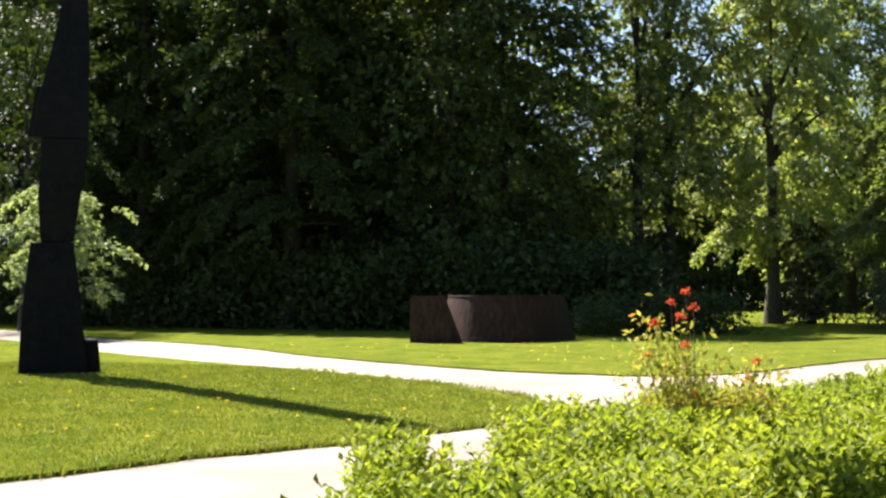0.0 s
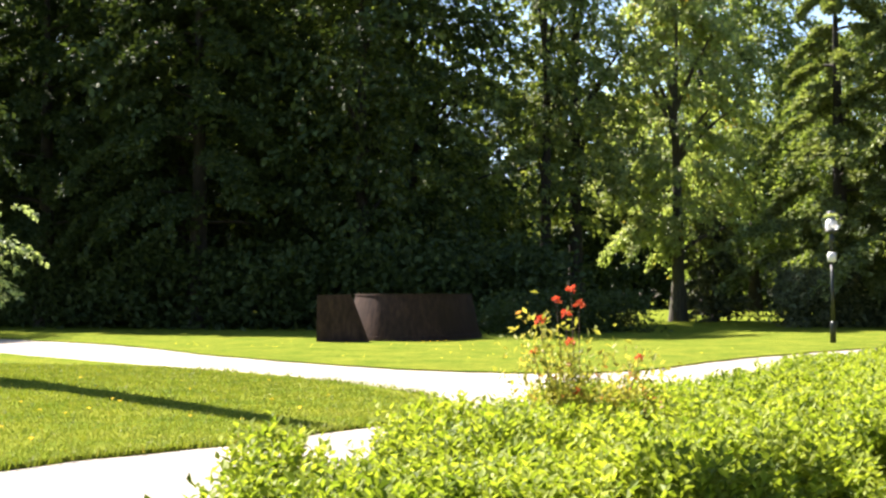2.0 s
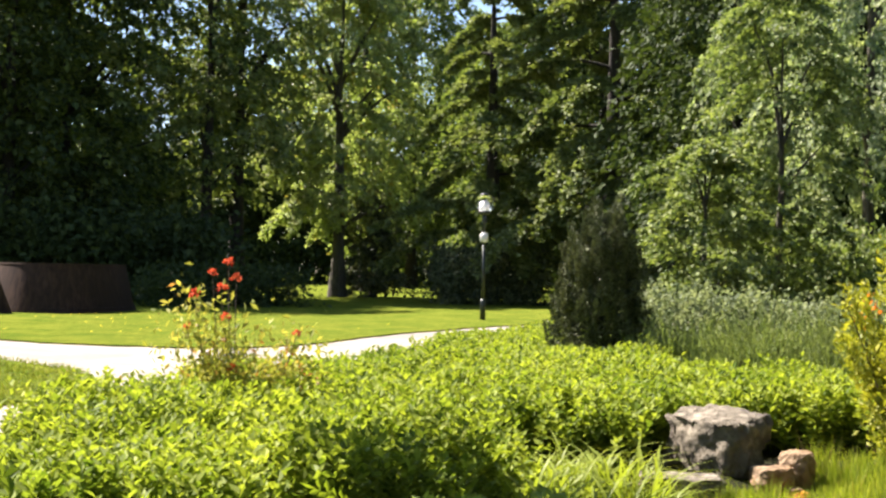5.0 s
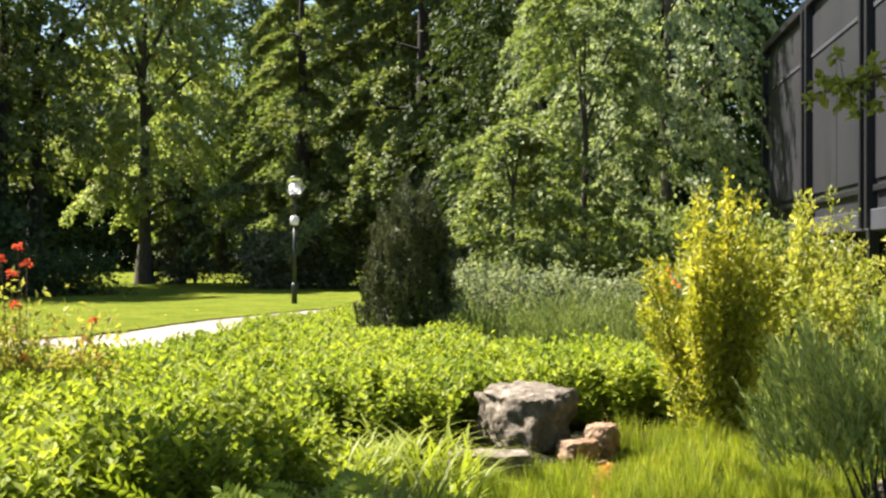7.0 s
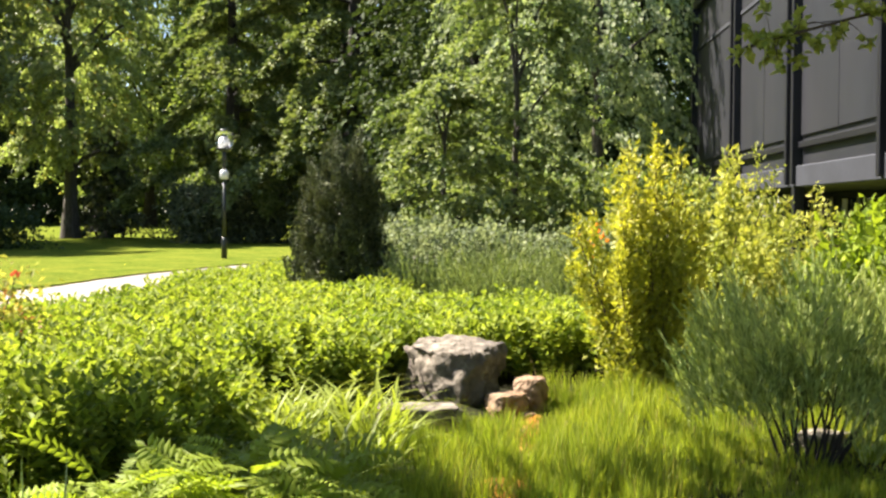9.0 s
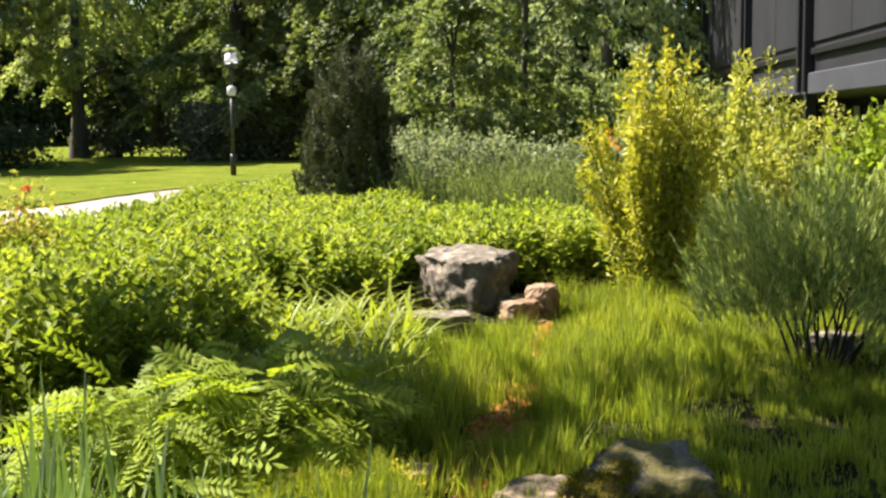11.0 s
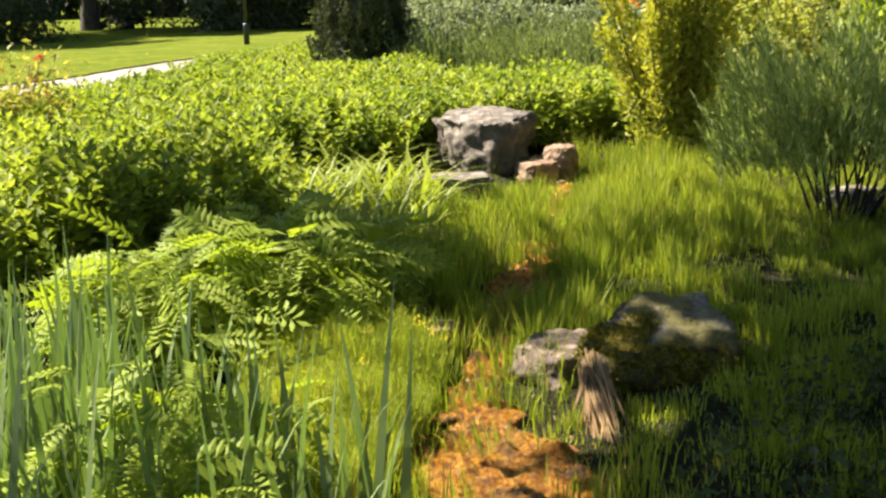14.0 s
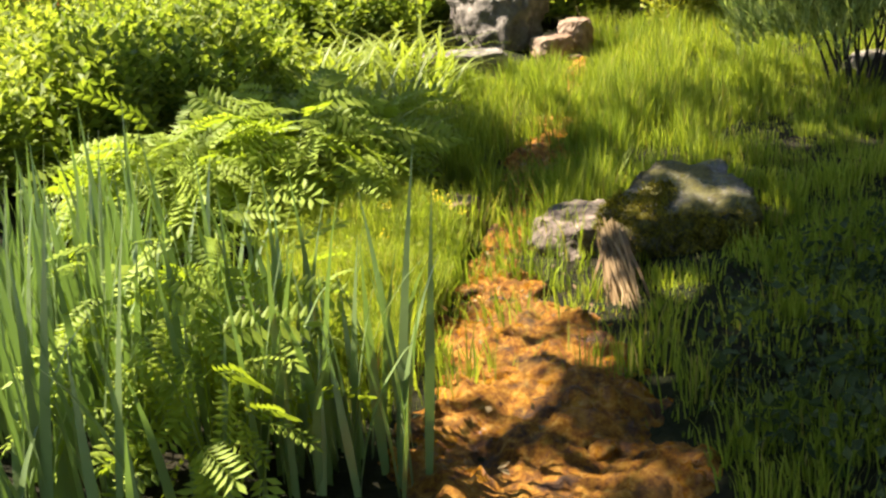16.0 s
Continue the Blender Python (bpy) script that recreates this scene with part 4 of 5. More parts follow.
for k in range(24):
    s = r_peb.random()
    x, y, w = 1.70 + 0.62 * s + r_peb.uniform(-0.30, 0.30) * (1 - 0.5 * s), 2.72 + 1.35 * s, r_peb.choice((0.04, 0.05, 0.06, 0.08, 0.10))
    stone("pebble", x, y, float(dip(np.array([x]), np.array([y]))[0]) + 0.05, (w, w * 0.8, w * 0.5), MAT_CLAY, "small rust-coated stone in orange mud", 40.0 + k, 37 * k, 0.0, boxy=0.25)["group"] = PEBBLES


# ---- planting round the stream ----
GC = [(-1.35, 6.2), (-1.2, 7.4), (-0.95, 8.3), (-0.35, 9.0), (0.15, 9.8), (0.65, 11.2), (1.35, 12.1), (3.1, 13.9), (4.8, 17.6), (6.6, 20.2), (8.4, 23.6), (9.2, 23.2), (8.4, 19.0), (7.4, 15.5), (6.2, 13.2), (7.3, 11.0), (7.4, 9.6), (6.6, 8.9), (5.7, 8.9), (5.2, 9.35), (4.3, 9.2), (3.85, 8.3), (3.2, 7.5), (2.3, 6.3), (1.4, 5.85), (0.2, 5.6)]


def groundcover():
    """Leafy knee-high ground cover: shoots with leaves up their stems."""
    r = np.random.default_rng(51)
    q = scatter(GC, 22000, 51)
    cen = scatter(GC, 330, 58)
    size = r.uniform(0.22, 0.60, len(cen))
    dome = np.zeros(len(q))
    for c, k in zip(cen, size):
        dome = np.maximum(dome, 1 - (np.hypot(*(q - c).T) / k) ** 2)
    keep = r.uniform(size=len(q)) < 0.03 + 0.95 * dome
    q, dome = q[keep], dome[keep]
    near = np.hypot(q[:, 0], q[:, 1])
    hh = 0.06 + 0.26 * lumps(q, 0.9, 5) + 0.38 * np.sqrt(dome) + 0.07 * r.uniform(-1, 1, len(q))
    hh = np.maximum(hh, 0.12)
    hh *= np.clip(1.15 - 0.012 * near, 0.7, 1.1)
    for cx, cy in ((2.3, 6.3), (2.6, 6.75), (2.85, 7.2), (3.1, 7.65), (3.35, 8.0)):
        hh *= 1 - 0.6 * np.exp(-(np.hypot(q[:, 0] - cx, q[:, 1] - cy) / 0.42) ** 4)   # low among the daylilies
    per = 20
    n = len(q) * per
    lean = r.normal(size=(len(q), 2)) * 0.10
    u = np.tile(np.linspace(0.25, 1.0, per), len(q))
    H = np.repeat(hh, per)
    P = np.c_[np.repeat(q, per, 0) + np.repeat(lean, per, 0) * u[:, None] ** 2, H * u]
    a = np.tile(np.arange(per) * 2.4, len(q)) + np.repeat(r.uniform(0, 6.28, len(q)), per)
    A = np.stack([np.cos(a), np.sin(a), 0.3 + 1.0 * (u - 0.5)], 1) + r.normal(size=(n, 3)) * 0.25
    N = np.array([0, 0, 1.0]) + r.normal(size=(n, 3)) * 0.35
    sz = (0.084 + 0.0006 * np.repeat(near, per)) * r.uniform(0.7, 1.25, n) * (1.1 - 0.35 * u)
    t = thing("groundcover", 0, 0, 0, "bright lime-green leafy ground cover filling the bed", "ground cover", kind="stuff")
    child("foliage", leaves("foliage", P, A, N, sz, sz * 0.55, LF_GC), t)
    k = r.choice(len(q), 2500, replace=False)
    child("stems", blades("stems", np.c_[q[k], np.zeros(len(k))], hh[k] * 0.95, 0.008, np.c_[lean[k], 0 * k] * 0.9, LF_GC), t)


groundcover()


def stream_grass():
    """Tufts of fine grass and horsetail, with a low sward between them."""
    r = np.random.default_rng(52)
    t = thing("stream_grass", 0, 0, 0, "fine upright grass and horsetail along the stream", "grass", kind="stuff")
    area = [(1.45, 3.3), (1.7, 4.2), (2.1, 5.2), (2.9, 6.6), (3.6, 7.6), (4.3, 8.4), (5.6, 8.6), (6.6, 8.6), (7.4, 7.2), (7.6, 5.2), (5.4, 3.2), (3.8, 1.4), (2.0, 1.7), (2.22, 3.2)]
    mud = ((3.25, 5.5, 0.26), (3.5, 5.85, 0.2), (4.3, 7.05, 0.16), (4.65, 7.6, 0.12), (2.75, 4.75, 0.12), (2.5, 4.28, 0.16), (2.3, 3.95, 0.22), (2.15, 3.55, 0.30), (1.95, 3.15, 0.4), (3.06, 4.16, 0.22), (2.86, 3.88, 0.16))
    low = ((1.85, 4.2, 0.7, 0.7), (4.85, 8.1, 0.45, 0.25), (3.95, 7.65, 0.42, 0.25), (2.7, 3.8, 0.32, 0.5), (4.5, 8.3, 0.4, 0.35), (3.05, 4.5, 0.3, 0.8))

    def strand(name, centres, per, spread, h0, width, seed):
        q0 = scatter(area, centres, seed)
        patch0 = np.clip(0.55 * lumps(q0, 1.3, 8) + 0.75 * lumps(q0, 3.2, 9) - 0.15, 0, 1)
        q0 = q0[r.uniform(size=len(q0)) < (0.25 if per > 1 else 0.55) + 1.0 * patch0]
        patch0 = np.clip(0.55 * lumps(q0, 1.3, 8) + 0.75 * lumps(q0, 3.2, 9) - 0.15, 0, 1)
        off = r.normal(size=(len(q0), per, 2)) * spread
        q = (q0[:, None] + off).reshape(-1, 2)
        lawn = 1 / (1 + np.exp(-((q[:, 0] - 0.9 * q[:, 1] + 0.9) / 0.35)))   # the drier, lower sward away from the stream
        h = h0 * (1 - 0.55 * lawn) * np.repeat(((0.45 if per > 1 else 0.75) + 0.75 * patch0) * r.uniform(0.7, 1.2, len(q0)), per) * r.uniform(0.55, 1.15, len(q))
        for cx, cy, cr, k in low:
            h *= 1 - (1 - k) * np.exp(-(np.hypot(q[:, 0] - cx, q[:, 1] - cy) / cr) ** 4)
        keep = np.ones(len(q), bool)
        for cx, cy, cr in mud:
            keep &= np.hypot(q[:, 0] - cx, q[:, 1] - cy) > cr * r.uniform(0.45, 1.1, len(q))
        q, h, lean = q[keep], h[keep], (off.reshape(-1, 2) * 3.5)[keep]
        z = soil_z(q) - 0.01
        child(name, blades(name, np.c_[q, z], h, width, np.c_[lean + r.normal(size=(len(q), 2)) * 0.13, 0 * h], LF_GRASS), t)

    strand("grass_tufts", 2100, 46, 0.036, 0.29, 0.0055, 52)
    strand("low_sward", 36000, 1, 0.02, 0.085, 0.006, 59)
    q = scatter([(1.40, 3.5), (1.75, 5.0), (2.35, 5.2), (2.36, 4.4), (1.98, 3.85), (1.70, 3.5)], 15000, 53)
    z = soil_z(q) - 0.01
    hh = (0.07 + 0.20 * lumps(q, 4.5, 4)) * r.uniform(0.6, 1.1, len(q))
    child("horsetail", blades("horsetail", np.c_[q, z], hh, 0.0042, np.c_[r.normal(size=(len(q), 2)) * 0.15, 0 * z], LF_GRASS), t)
    k = r.integers(0, len(q), 26000)
    u = r.uniform(0.25, 0.95, 26000)
    P = np.c_[q[k] + r.normal(size=(26000, 2)) * 0.004, z[k] + u * hh[k]]
    child("horsetail_whorls", leaves("horsetail_whorls", P, directions(26000, r, 0.6), directions(26000, r), r.uniform(0.015, 0.035, 26000), 0.003, LF_GRASS), t)


stream_grass()


def lawn_blades():
    r = np.random.default_rng(54)
    t = thing("lawn_grass", 0, 0, 0, "short mown grass blades with small dandelions", "grass", kind="stuff")
    q = scatter([(-9.5, 8), (-4.2, 9.6), (-1.78, 12.3), (-0.3, 15.3), (-0.25, 16.6), (-1.9, 20.1), (-6, 24.5), (-12, 26)], 60000, 54)
    d = np.hypot(q[:, 0], q[:, 1])
    child("mown_blades", blades("mown_blades", np.c_[q, np.full(len(q), 0.045)], r.uniform(0.015, 0.045, len(q)), 0.006 + 0.0006 * d, np.c_[r.normal(size=(len(q), 2)) * 0.4, 0 * d], LF_LAWN), t)
    e = np.array(island_line)
    e = e[(e[:, 1] < 24) & (e[:, 0] > -7)]
    k = r.integers(0, len(e), 2600)
    g = e[k] + r.normal(size=(2600, 2)) * 0.07
    child("edge_tufts", blades("edge_tufts", np.c_[g, np.full(2600, 0.02)], r.uniform(0.05, 0.12, 2600), 0.012, np.c_[r.normal(size=(2600, 2)) * 0.5, np.zeros(2600)], LF_LAWN), t)
    q = np.concatenate([scatter([(-9, 9), (-4, 10.2), (-0.8, 15), (-2, 19.5), (-10, 24)], 34, 56), scatter([(-9, 35), (-2, 26.5), (3, 25), (7, 31), (0, 37)], 60, 57)])
    n = len(q) * 6
    P = np.repeat(np.c_[q, np.full(len(q), 0.09)], 6, 0)
    a = np.tile(np.arange(6) * 1.047, len(q))
    child("dandelions", leaves("dandelions", P, np.stack([np.cos(a), np.sin(a), 0.5 + 0 * a], 1), np.tile([[0, 0, 1.0]], (n, 1)), 0.035, 0.03, LF_YELLOW), t)


lawn_blades()


def plume_shrub(name, x, y, h, rad, plumes, per, leaf, aspect, mat, label, seed, bare=0.25, spread=0.10, cat="shrub"):
    """A loose shrub: arching shoots of uneven height, each set with leaves along its upper part."""
    r = np.random.default_rng(seed)
    t = thing(name, x, y, 0.0, label, cat)
    P, A = [], []
    for k in range(plumes):
        a, f = r.uniform(0, 6.283), math.sqrt(r.uniform(0.02, 1))
        end = np.array([rad * f * math.cos(a), rad * f * math.sin(a), h * (1.0 - 0.5 * f * f) * r.uniform(0.7, 1.08)])
        mid = end * [0.55, 0.55, 0.5] + [0, 0, 0.12]
        u = np.linspace(0, 1, 7)[:, None]
        b = np.array([0.06 * math.cos(a), 0.06 * math.sin(a), -0.03])
        if k % 3 == 0:
            V, F = tube((1 - u) ** 2 * b + 2 * u * (1 - u) * mid + u ** 2 * end, np.linspace(0.012, 0.003, 7), 5)
            child("stem", mesh_of("stem", V, [F], MAT_TWIG, True), t)
        s = r.uniform(bare, 1, per)[:, None]
        tang = unit(2 * (1 - s) * (mid - b) + 2 * s * (end - mid))
        P.append((1 - s) ** 2 * b + 2 * s * (1 - s) * mid + s ** 2 * end + r.normal(size=(per, 3)) * spread * (1.25 - 0.8 * s))
        A.append(tang * 0.7 + r.normal(size=(per, 3)) * 0.7)
    P, A = np.concatenate(P), np.concatenate(A)
    P[:, 2] = np.maximum(P[:, 2], 0.04)
    n = len(P)
    sz = leaf * r.uniform(0.6, 1.3, n)
    child("foliage", leaves("foliage", P, A, directions(n, r, 0.8), sz, sz * aspect, mat), t)
    return t


def twiggy_shrub(name, x, y, h, rad, n, mat, label, seed, stems=14, low=0.35, cat="shrub", wide=0.010, long=1.0, stray=0.16):
    """A broom: sheaves of thin upright green twigs over dark bare stems."""
    r = np.random.default_rng(seed)
    t = thing(name, x, y, 0.0, label, cat)
    tw = n // 14
    az, f = r.uniform(0, 6.283, tw), r.uniform(0.1, 1, tw) ** 0.55
    lum = np.array([1 + 0.3 * noise.noise((math.cos(a) * 2 + seed, math.sin(a) * 2, b * 3)) for a, b in zip(az, f)])
    base = np.stack([rad * f * lum * np.cos(az), rad * f * lum * np.sin(az), low + r.uniform(0, 0.6, tw) * (h - low)], 1)
    base[:, 2] *= 0.85 + 0.7 * np.array([noise.noise((x * 4.0, y * 4.0, seed)) for x, y in base[:, :2]])
    dirs = unit(np.stack([np.cos(az) * 0.45 * f, np.sin(az) * 0.45 * f, np.ones(tw)], 1) + r.normal(size=(tw, 3)) * stray)
    ln = long * r.uniform(0.22, 0.5, tw) * (h - low) * (1.15 - 0.45 * f)
    u = np.tile(np.linspace(0, 1, 14), tw)
    P = np.repeat(base, 14, 0) + np.repeat(dirs, 14, 0) * (u * np.repeat(ln, 14))[:, None]
    A = np.repeat(dirs, 14, 0) + r.normal(size=(tw * 14, 3)) * 0.20
    child("foliage", leaves("foliage", P, A, directions(tw * 14, r), r.uniform(0.03, 0.075, tw * 14) * (0.7 + h * 0.3), wide, mat), t)
    for k in range(stems):
        a, s = r.uniform(0, 6.28), r.uniform(0.2, 0.8)
        v = np.linspace(0, 1, 6)[:, None]
        end = np.array([rad * s * math.cos(a), rad * s * math.sin(a), h * r.uniform(0.5, 0.85)])
        b = np.array([rad * 0.25 * s * math.cos(a), rad * 0.25 * s * math.sin(a), -0.03])
        V, F = tube(b * (1 - v) + end * v + np.array([0.16 * math.sin(2.1 * k), 0.16 * math.cos(3.7 * k), 0]) * np.sin(4.5 * v + k) * v, np.linspace(0.010, 0.003, 6), 5)
        child("stem", mesh_of("stem", V, [F], MAT_BARK_DARK, True), t)
    return t


def yew():
    """A dark columnar yew made of upright fingers."""
    r = np.random.default_rng(61)
    t = thing("yew_bush", 6.2, 15.1, 0.0, "dark columnar yew bush with upright fingers", "bush")
    n = 5000
    a, f, h = r.uniform(0, 6.283, n), np.sqrt(r.uniform(0, 1, n)), r.uniform(0, 1, n)
    R = 0.38 * np.clip(1.0 - 0.65 * h ** 4, 0.1, 1)
    P = np.stack([R * f * np.cos(a), R * f * np.sin(a), 0.06 + 1.95 * h], 1)
    sz = r.uniform(0.05, 0.10, n)
    child("inner_foliage", leaves("inner_foliage", P, directions(n, r, 0.6), directions(n, r), sz, sz * 0.5, LF_YEW), t)
    for g in range(14):
        Ps, As = [], []
        for j in range(8):
            k = g * 8 + j
            az, h = 2.39996 * k, r.uniform() ** 0.9
            R = 0.50 * (1.0 - 0.40 * h ** 3) * r.uniform(0.75, 1.08)
            if h > 0.82:
                R *= r.uniform(0.2, 1.0)
            b = np.array([R * math.cos(az), R * math.sin(az), 0.05 + 1.95 * h])
            d = np.array([0.22 * math.cos(az), 0.22 * math.sin(az), 1.0]) + r.normal(size=3) * 0.10
            ln = r.uniform(0.26, 0.5)
            m = 420
            u = r.uniform(0, 1, m)
            ph = r.uniform(0, 6.283, m)
            rad = 0.085 * np.sqrt(np.clip(1 - u ** 2, 0.03, 1)) * r.uniform(0.5, 1.0, m)
            side = np.stack([np.cos(ph), np.sin(ph), 0 * ph], 1)
            Ps.append(b + d * (u * ln)[:, None] + side * rad[:, None])
            As.append(side * 0.8 + d * 0.8 + r.normal(size=(m, 3)) * 0.25)
        P, A = np.concatenate(Ps), np.concatenate(As)
        sz = r.uniform(0.03, 0.06, len(P))
        child("bough", leaves("bough", P, A, directions(len(P), r, 0.3), sz, sz * 0.38, LF_YEW), t)
    V, F = tube([(0, 0, -0.05), (0.02, 0.01, 0.7), (0, 0, 1.6)], [0.07, 0.05, 0.02], 7)
    child("trunk", mesh_of("trunk", V, [F], MAT_BARK_DARK, True), t)


yew()
plume_shrub("golden_shrub", 6.08, 8.38, 2.15, 0.56, 48, 250, 0.064, 0.40, LF_GOLD, "tall golden-yellow leaved shrub above the stream", 62, 0.12, 0.065)
plume_shrub("golden_shrub", 7.05, 8.9, 1.95, 0.95, 54, 220, 0.072, 0.42, LF_LIME, "pale lime shrub with upright shoots", 63, 0.15, 0.055)
plume_shrub("golden_shrub", 8.4, 9.6, 2.0, 1.0, 50, 190, 0.062, 0.40, LF_LIME, "pale lime shrub with upright shoots", 64, 0.15, 0.06)
plume_shrub("broadleaf_shrub", 7.8, 7.6, 1.55, 0.85, 36, 80, 0.095, 0.68, LF_BROAD, "fresh green shrub with broad rounded leaves", 65, 0.2)
plume_shrub("broadleaf_shrub", 9.6, 9.2, 1.6, 1.0, 40, 80, 0.10, 0.66, LF_BROAD, "fresh green shrub with broad rounded leaves", 66, 0.2)
twiggy_shrub("broom_shrub", 5.35, 5.75, 1.2, 0.62, 26000, LF_BLUE, "blue-green broom bush with dark bare stems", 67, 24, 0.42, wide=0.010, long=0.9, stray=0.24)
twiggy_shrub("broom_shrub", 6.4, 5.9, 1.18, 0.6, 18000, LF_BLUE, "blue-green broom bush beside another one", 68, 16, 0.36, wide=0.010, long=0.9, stray=0.24)
for k, (x, y, h) in enumerate([(6.9, 14.1, 1.05), (7.3, 13.2, 1.05), (7.9, 13.5, 1.15), (8.4, 12.8, 1.1), (8.9, 13.3, 1.15), (9.5, 12.6, 1.1), (7.9, 12.3, 0.85), (10.0, 13.2, 1.1)]):
    twiggy_shrub("broom_clump", x, y, h, 0.55, 9000, LF_BROOM, "soft grey-green upright broom clump", 70 + k, 4, 0.05, wide=0.019)
thicket("variegated_hedge", [(7.4, 17.6), (9.2, 16.6), (11.6, 15.2), (12.2, 16.4), (9.6, 18.0), (7.9, 18.9)], 420, 1.3, 0.085, LF_VARIEG, "loose hedge with silvery variegated leaves", 81, per=46, clump=0.2, cat="hedge", kind="")


def azalea():
    """A thin young azalea with orange-red flower heads."""
    r = np.random.default_rng(82)
    t = thing("azalea_bush", 1.25, 10.03, 0.0, "sparse azalea with orange-red flower clusters", "shrub")
    heads = [(-.05, 1.50), (-.18, 1.41), (.01, 1.37), (-.10, 1.30), (-.32, 1.25), (-.09, 1.08), (.45, .96), (.43, .80), (-.02, .68), (-.36, .99), (.30, .53), (.40, .54), (.48, .52), (-.32, .42), (.07, .52), (.2, .42), (-.52, .48), (.6, .34)]
    petals = []
    for v in range(3):
        n = 42
        az, el = r.uniform(0, 6.283, n), r.uniform(-0.4, 1.4, n)
        A = np.stack([np.cos(az) * np.cos(el), np.sin(az) * np.cos(el), np.sin(el)], 1)
        petals.append(leaves("flower_head", A * 0.018, A + r.normal(size=(n, 3)) * 0.3, directions(n, r), r.uniform(0.025, 0.048, n), 0.022, LF_PETAL))
    LP, LA = [], []
    for k, (dx, z) in enumerate(heads):
        y = r.uniform(-0.2, 0.2)
        u = np.linspace(0, 1, 7)[:, None]
        b, e = np.array([dx * 0.12, y * 0.2, 0.0]), np.array([dx, y, z - 0.02])
        V, F = tube(b * (1 - u) + e * u + np.array([dx * 0.3, 0, -0.12 * z]) * (u * (1 - u)), np.linspace(0.008, 0.003, 7), 5)
        child("stem", mesh_of("stem", V, [F], MAT_TWIG, True), t)
        child("flower_head", petals[k % 3], t, "orange-red flower cluster", pose(dx, y, z, 0, 0, 50 * k) @ Matrix.Scale(r.uniform(0.75, 1.05), 4))
        tall = z > 1.27 and k != 4
        for v in range(60 if tall else 280):
            s = r.uniform(0.45, 1.02) if not tall else r.uniform(0.3, 0.7)
            LP.append(b * (1 - s) + e * s + r.normal(size=3) * [0.13, 0.12, 0.10])
            LA.append(r.normal(size=3) + [0, 0, 0.6])
    LP, LA = np.array(LP), np.array(LA)
    sz = r.uniform(0.045, 0.085, len(LP))
    child("foliage", leaves("foliage", LP, LA, directions(len(LP), r, 0.5), sz, sz * 0.42, LF_AZ), t)


azalea()


def strap_mesh(name, length, width, bend, mat, steps=7):
    """A long pointed leaf, folded along its middle, bending over."""
    u = np.linspace(0, 1, steps)
    z, x = length * (u - 0.5 * bend * u ** 3), length * bend * u ** 2.2 * 0.8
    wv = width * np.clip(1.05 - u ** 2.6, 0.02, 1) * (0.65 + 0.35 * np.sin(np.pi * np.clip(u * 1.2, 0, 1)))
    V = np.concatenate([np.stack([x, s * wv / 2, z + abs(s) * wv * 0.15], 1) for s in (-1, 0, 1)])
    i = np.arange(steps - 1)[:, None]
    return mesh_of(name, V, [i + [0, steps, steps + 1, 1], i + [steps, 2 * steps, 2 * steps + 1, steps + 1]], mat, True)


IRIS = [strap_mesh("leaf", 0.76 - 0.05 * k, 0.025, b, LF_IRIS) for k, b in enumerate((0.05, 0.12, 0.2, 0.32, 0.08))]
STRAP = [strap_mesh("leaf", 0.5 + 0.06 * k, 0.022, b, LF_STRAP) for k, b in enumerate((0.5, 0.75, 0.95, 0.62))]


def leaf_clump(name, x, y, meshes, count, rad, label, seed, cat, lean=10, z=0.0):
    r = np.random.default_rng(seed)
    t = thing(name, x, y, z, label, cat)
    for k in range(count):
        a, f = r.uniform(0, 360), math.sqrt(r.uniform(0, 1)) * rad
        b = r.uniform(0, 6.283)
        child("leaf", meshes[k % len(meshes)], t, "", pose(f * math.cos(b), f * math.sin(b), -0.02, r.uniform(-lean, lean), r.uniform(0, lean), a) @ Matrix.Scale(r.uniform(0.75, 1.12), 4))
    return t


for k, (x, y, c) in enumerate([(0.62, 4.05, 26), (0.86, 3.9, 24), (1.05, 4.1, 18), (0.75, 3.6, 24), (1.05, 3.55, 20), (1.32, 3.2, 12), (1.46, 3.15, 8), (1.2, 3.7, 10), (0.45, 3.7, 20), (0.85, 3.25, 18), (1.2, 3.05, 14), (0.62, 3.0, 16), (0.85, 2.9, 8), (0.45, 3.25, 18), (1.42, 3.0, 6)]):
    leaf_clump("iris_clump", x, y, IRIS, int(c * 2.4), 0.16, "clump of blue-green sword-shaped iris leaves at the bank", 200 + k, "iris", 5)
for k, (x, y, c) in enumerate([(3.05, 6.55, 46), (2.75, 6.2, 40), (3.35, 7.0, 40), (2.5, 6.0, 34), (3.6, 7.7, 34), (2.15, 5.75, 34), (3.25, 7.5, 30), (2.3, 6.35, 40), (2.6, 6.8, 44), (2.85, 7.2, 44), (3.05, 7.75, 40), (3.4, 8.0, 34), (2.2, 5.2, 40), (2.45, 5.55, 34), (2.0, 5.35, 40), (2.25, 5.5, 40), (1.85, 5.05, 30)]):
    leaf_clump("daylily_clump", x, y, STRAP, c, 0.16, "clump of arching green daylily leaves", 230 + k, "daylily", 14)


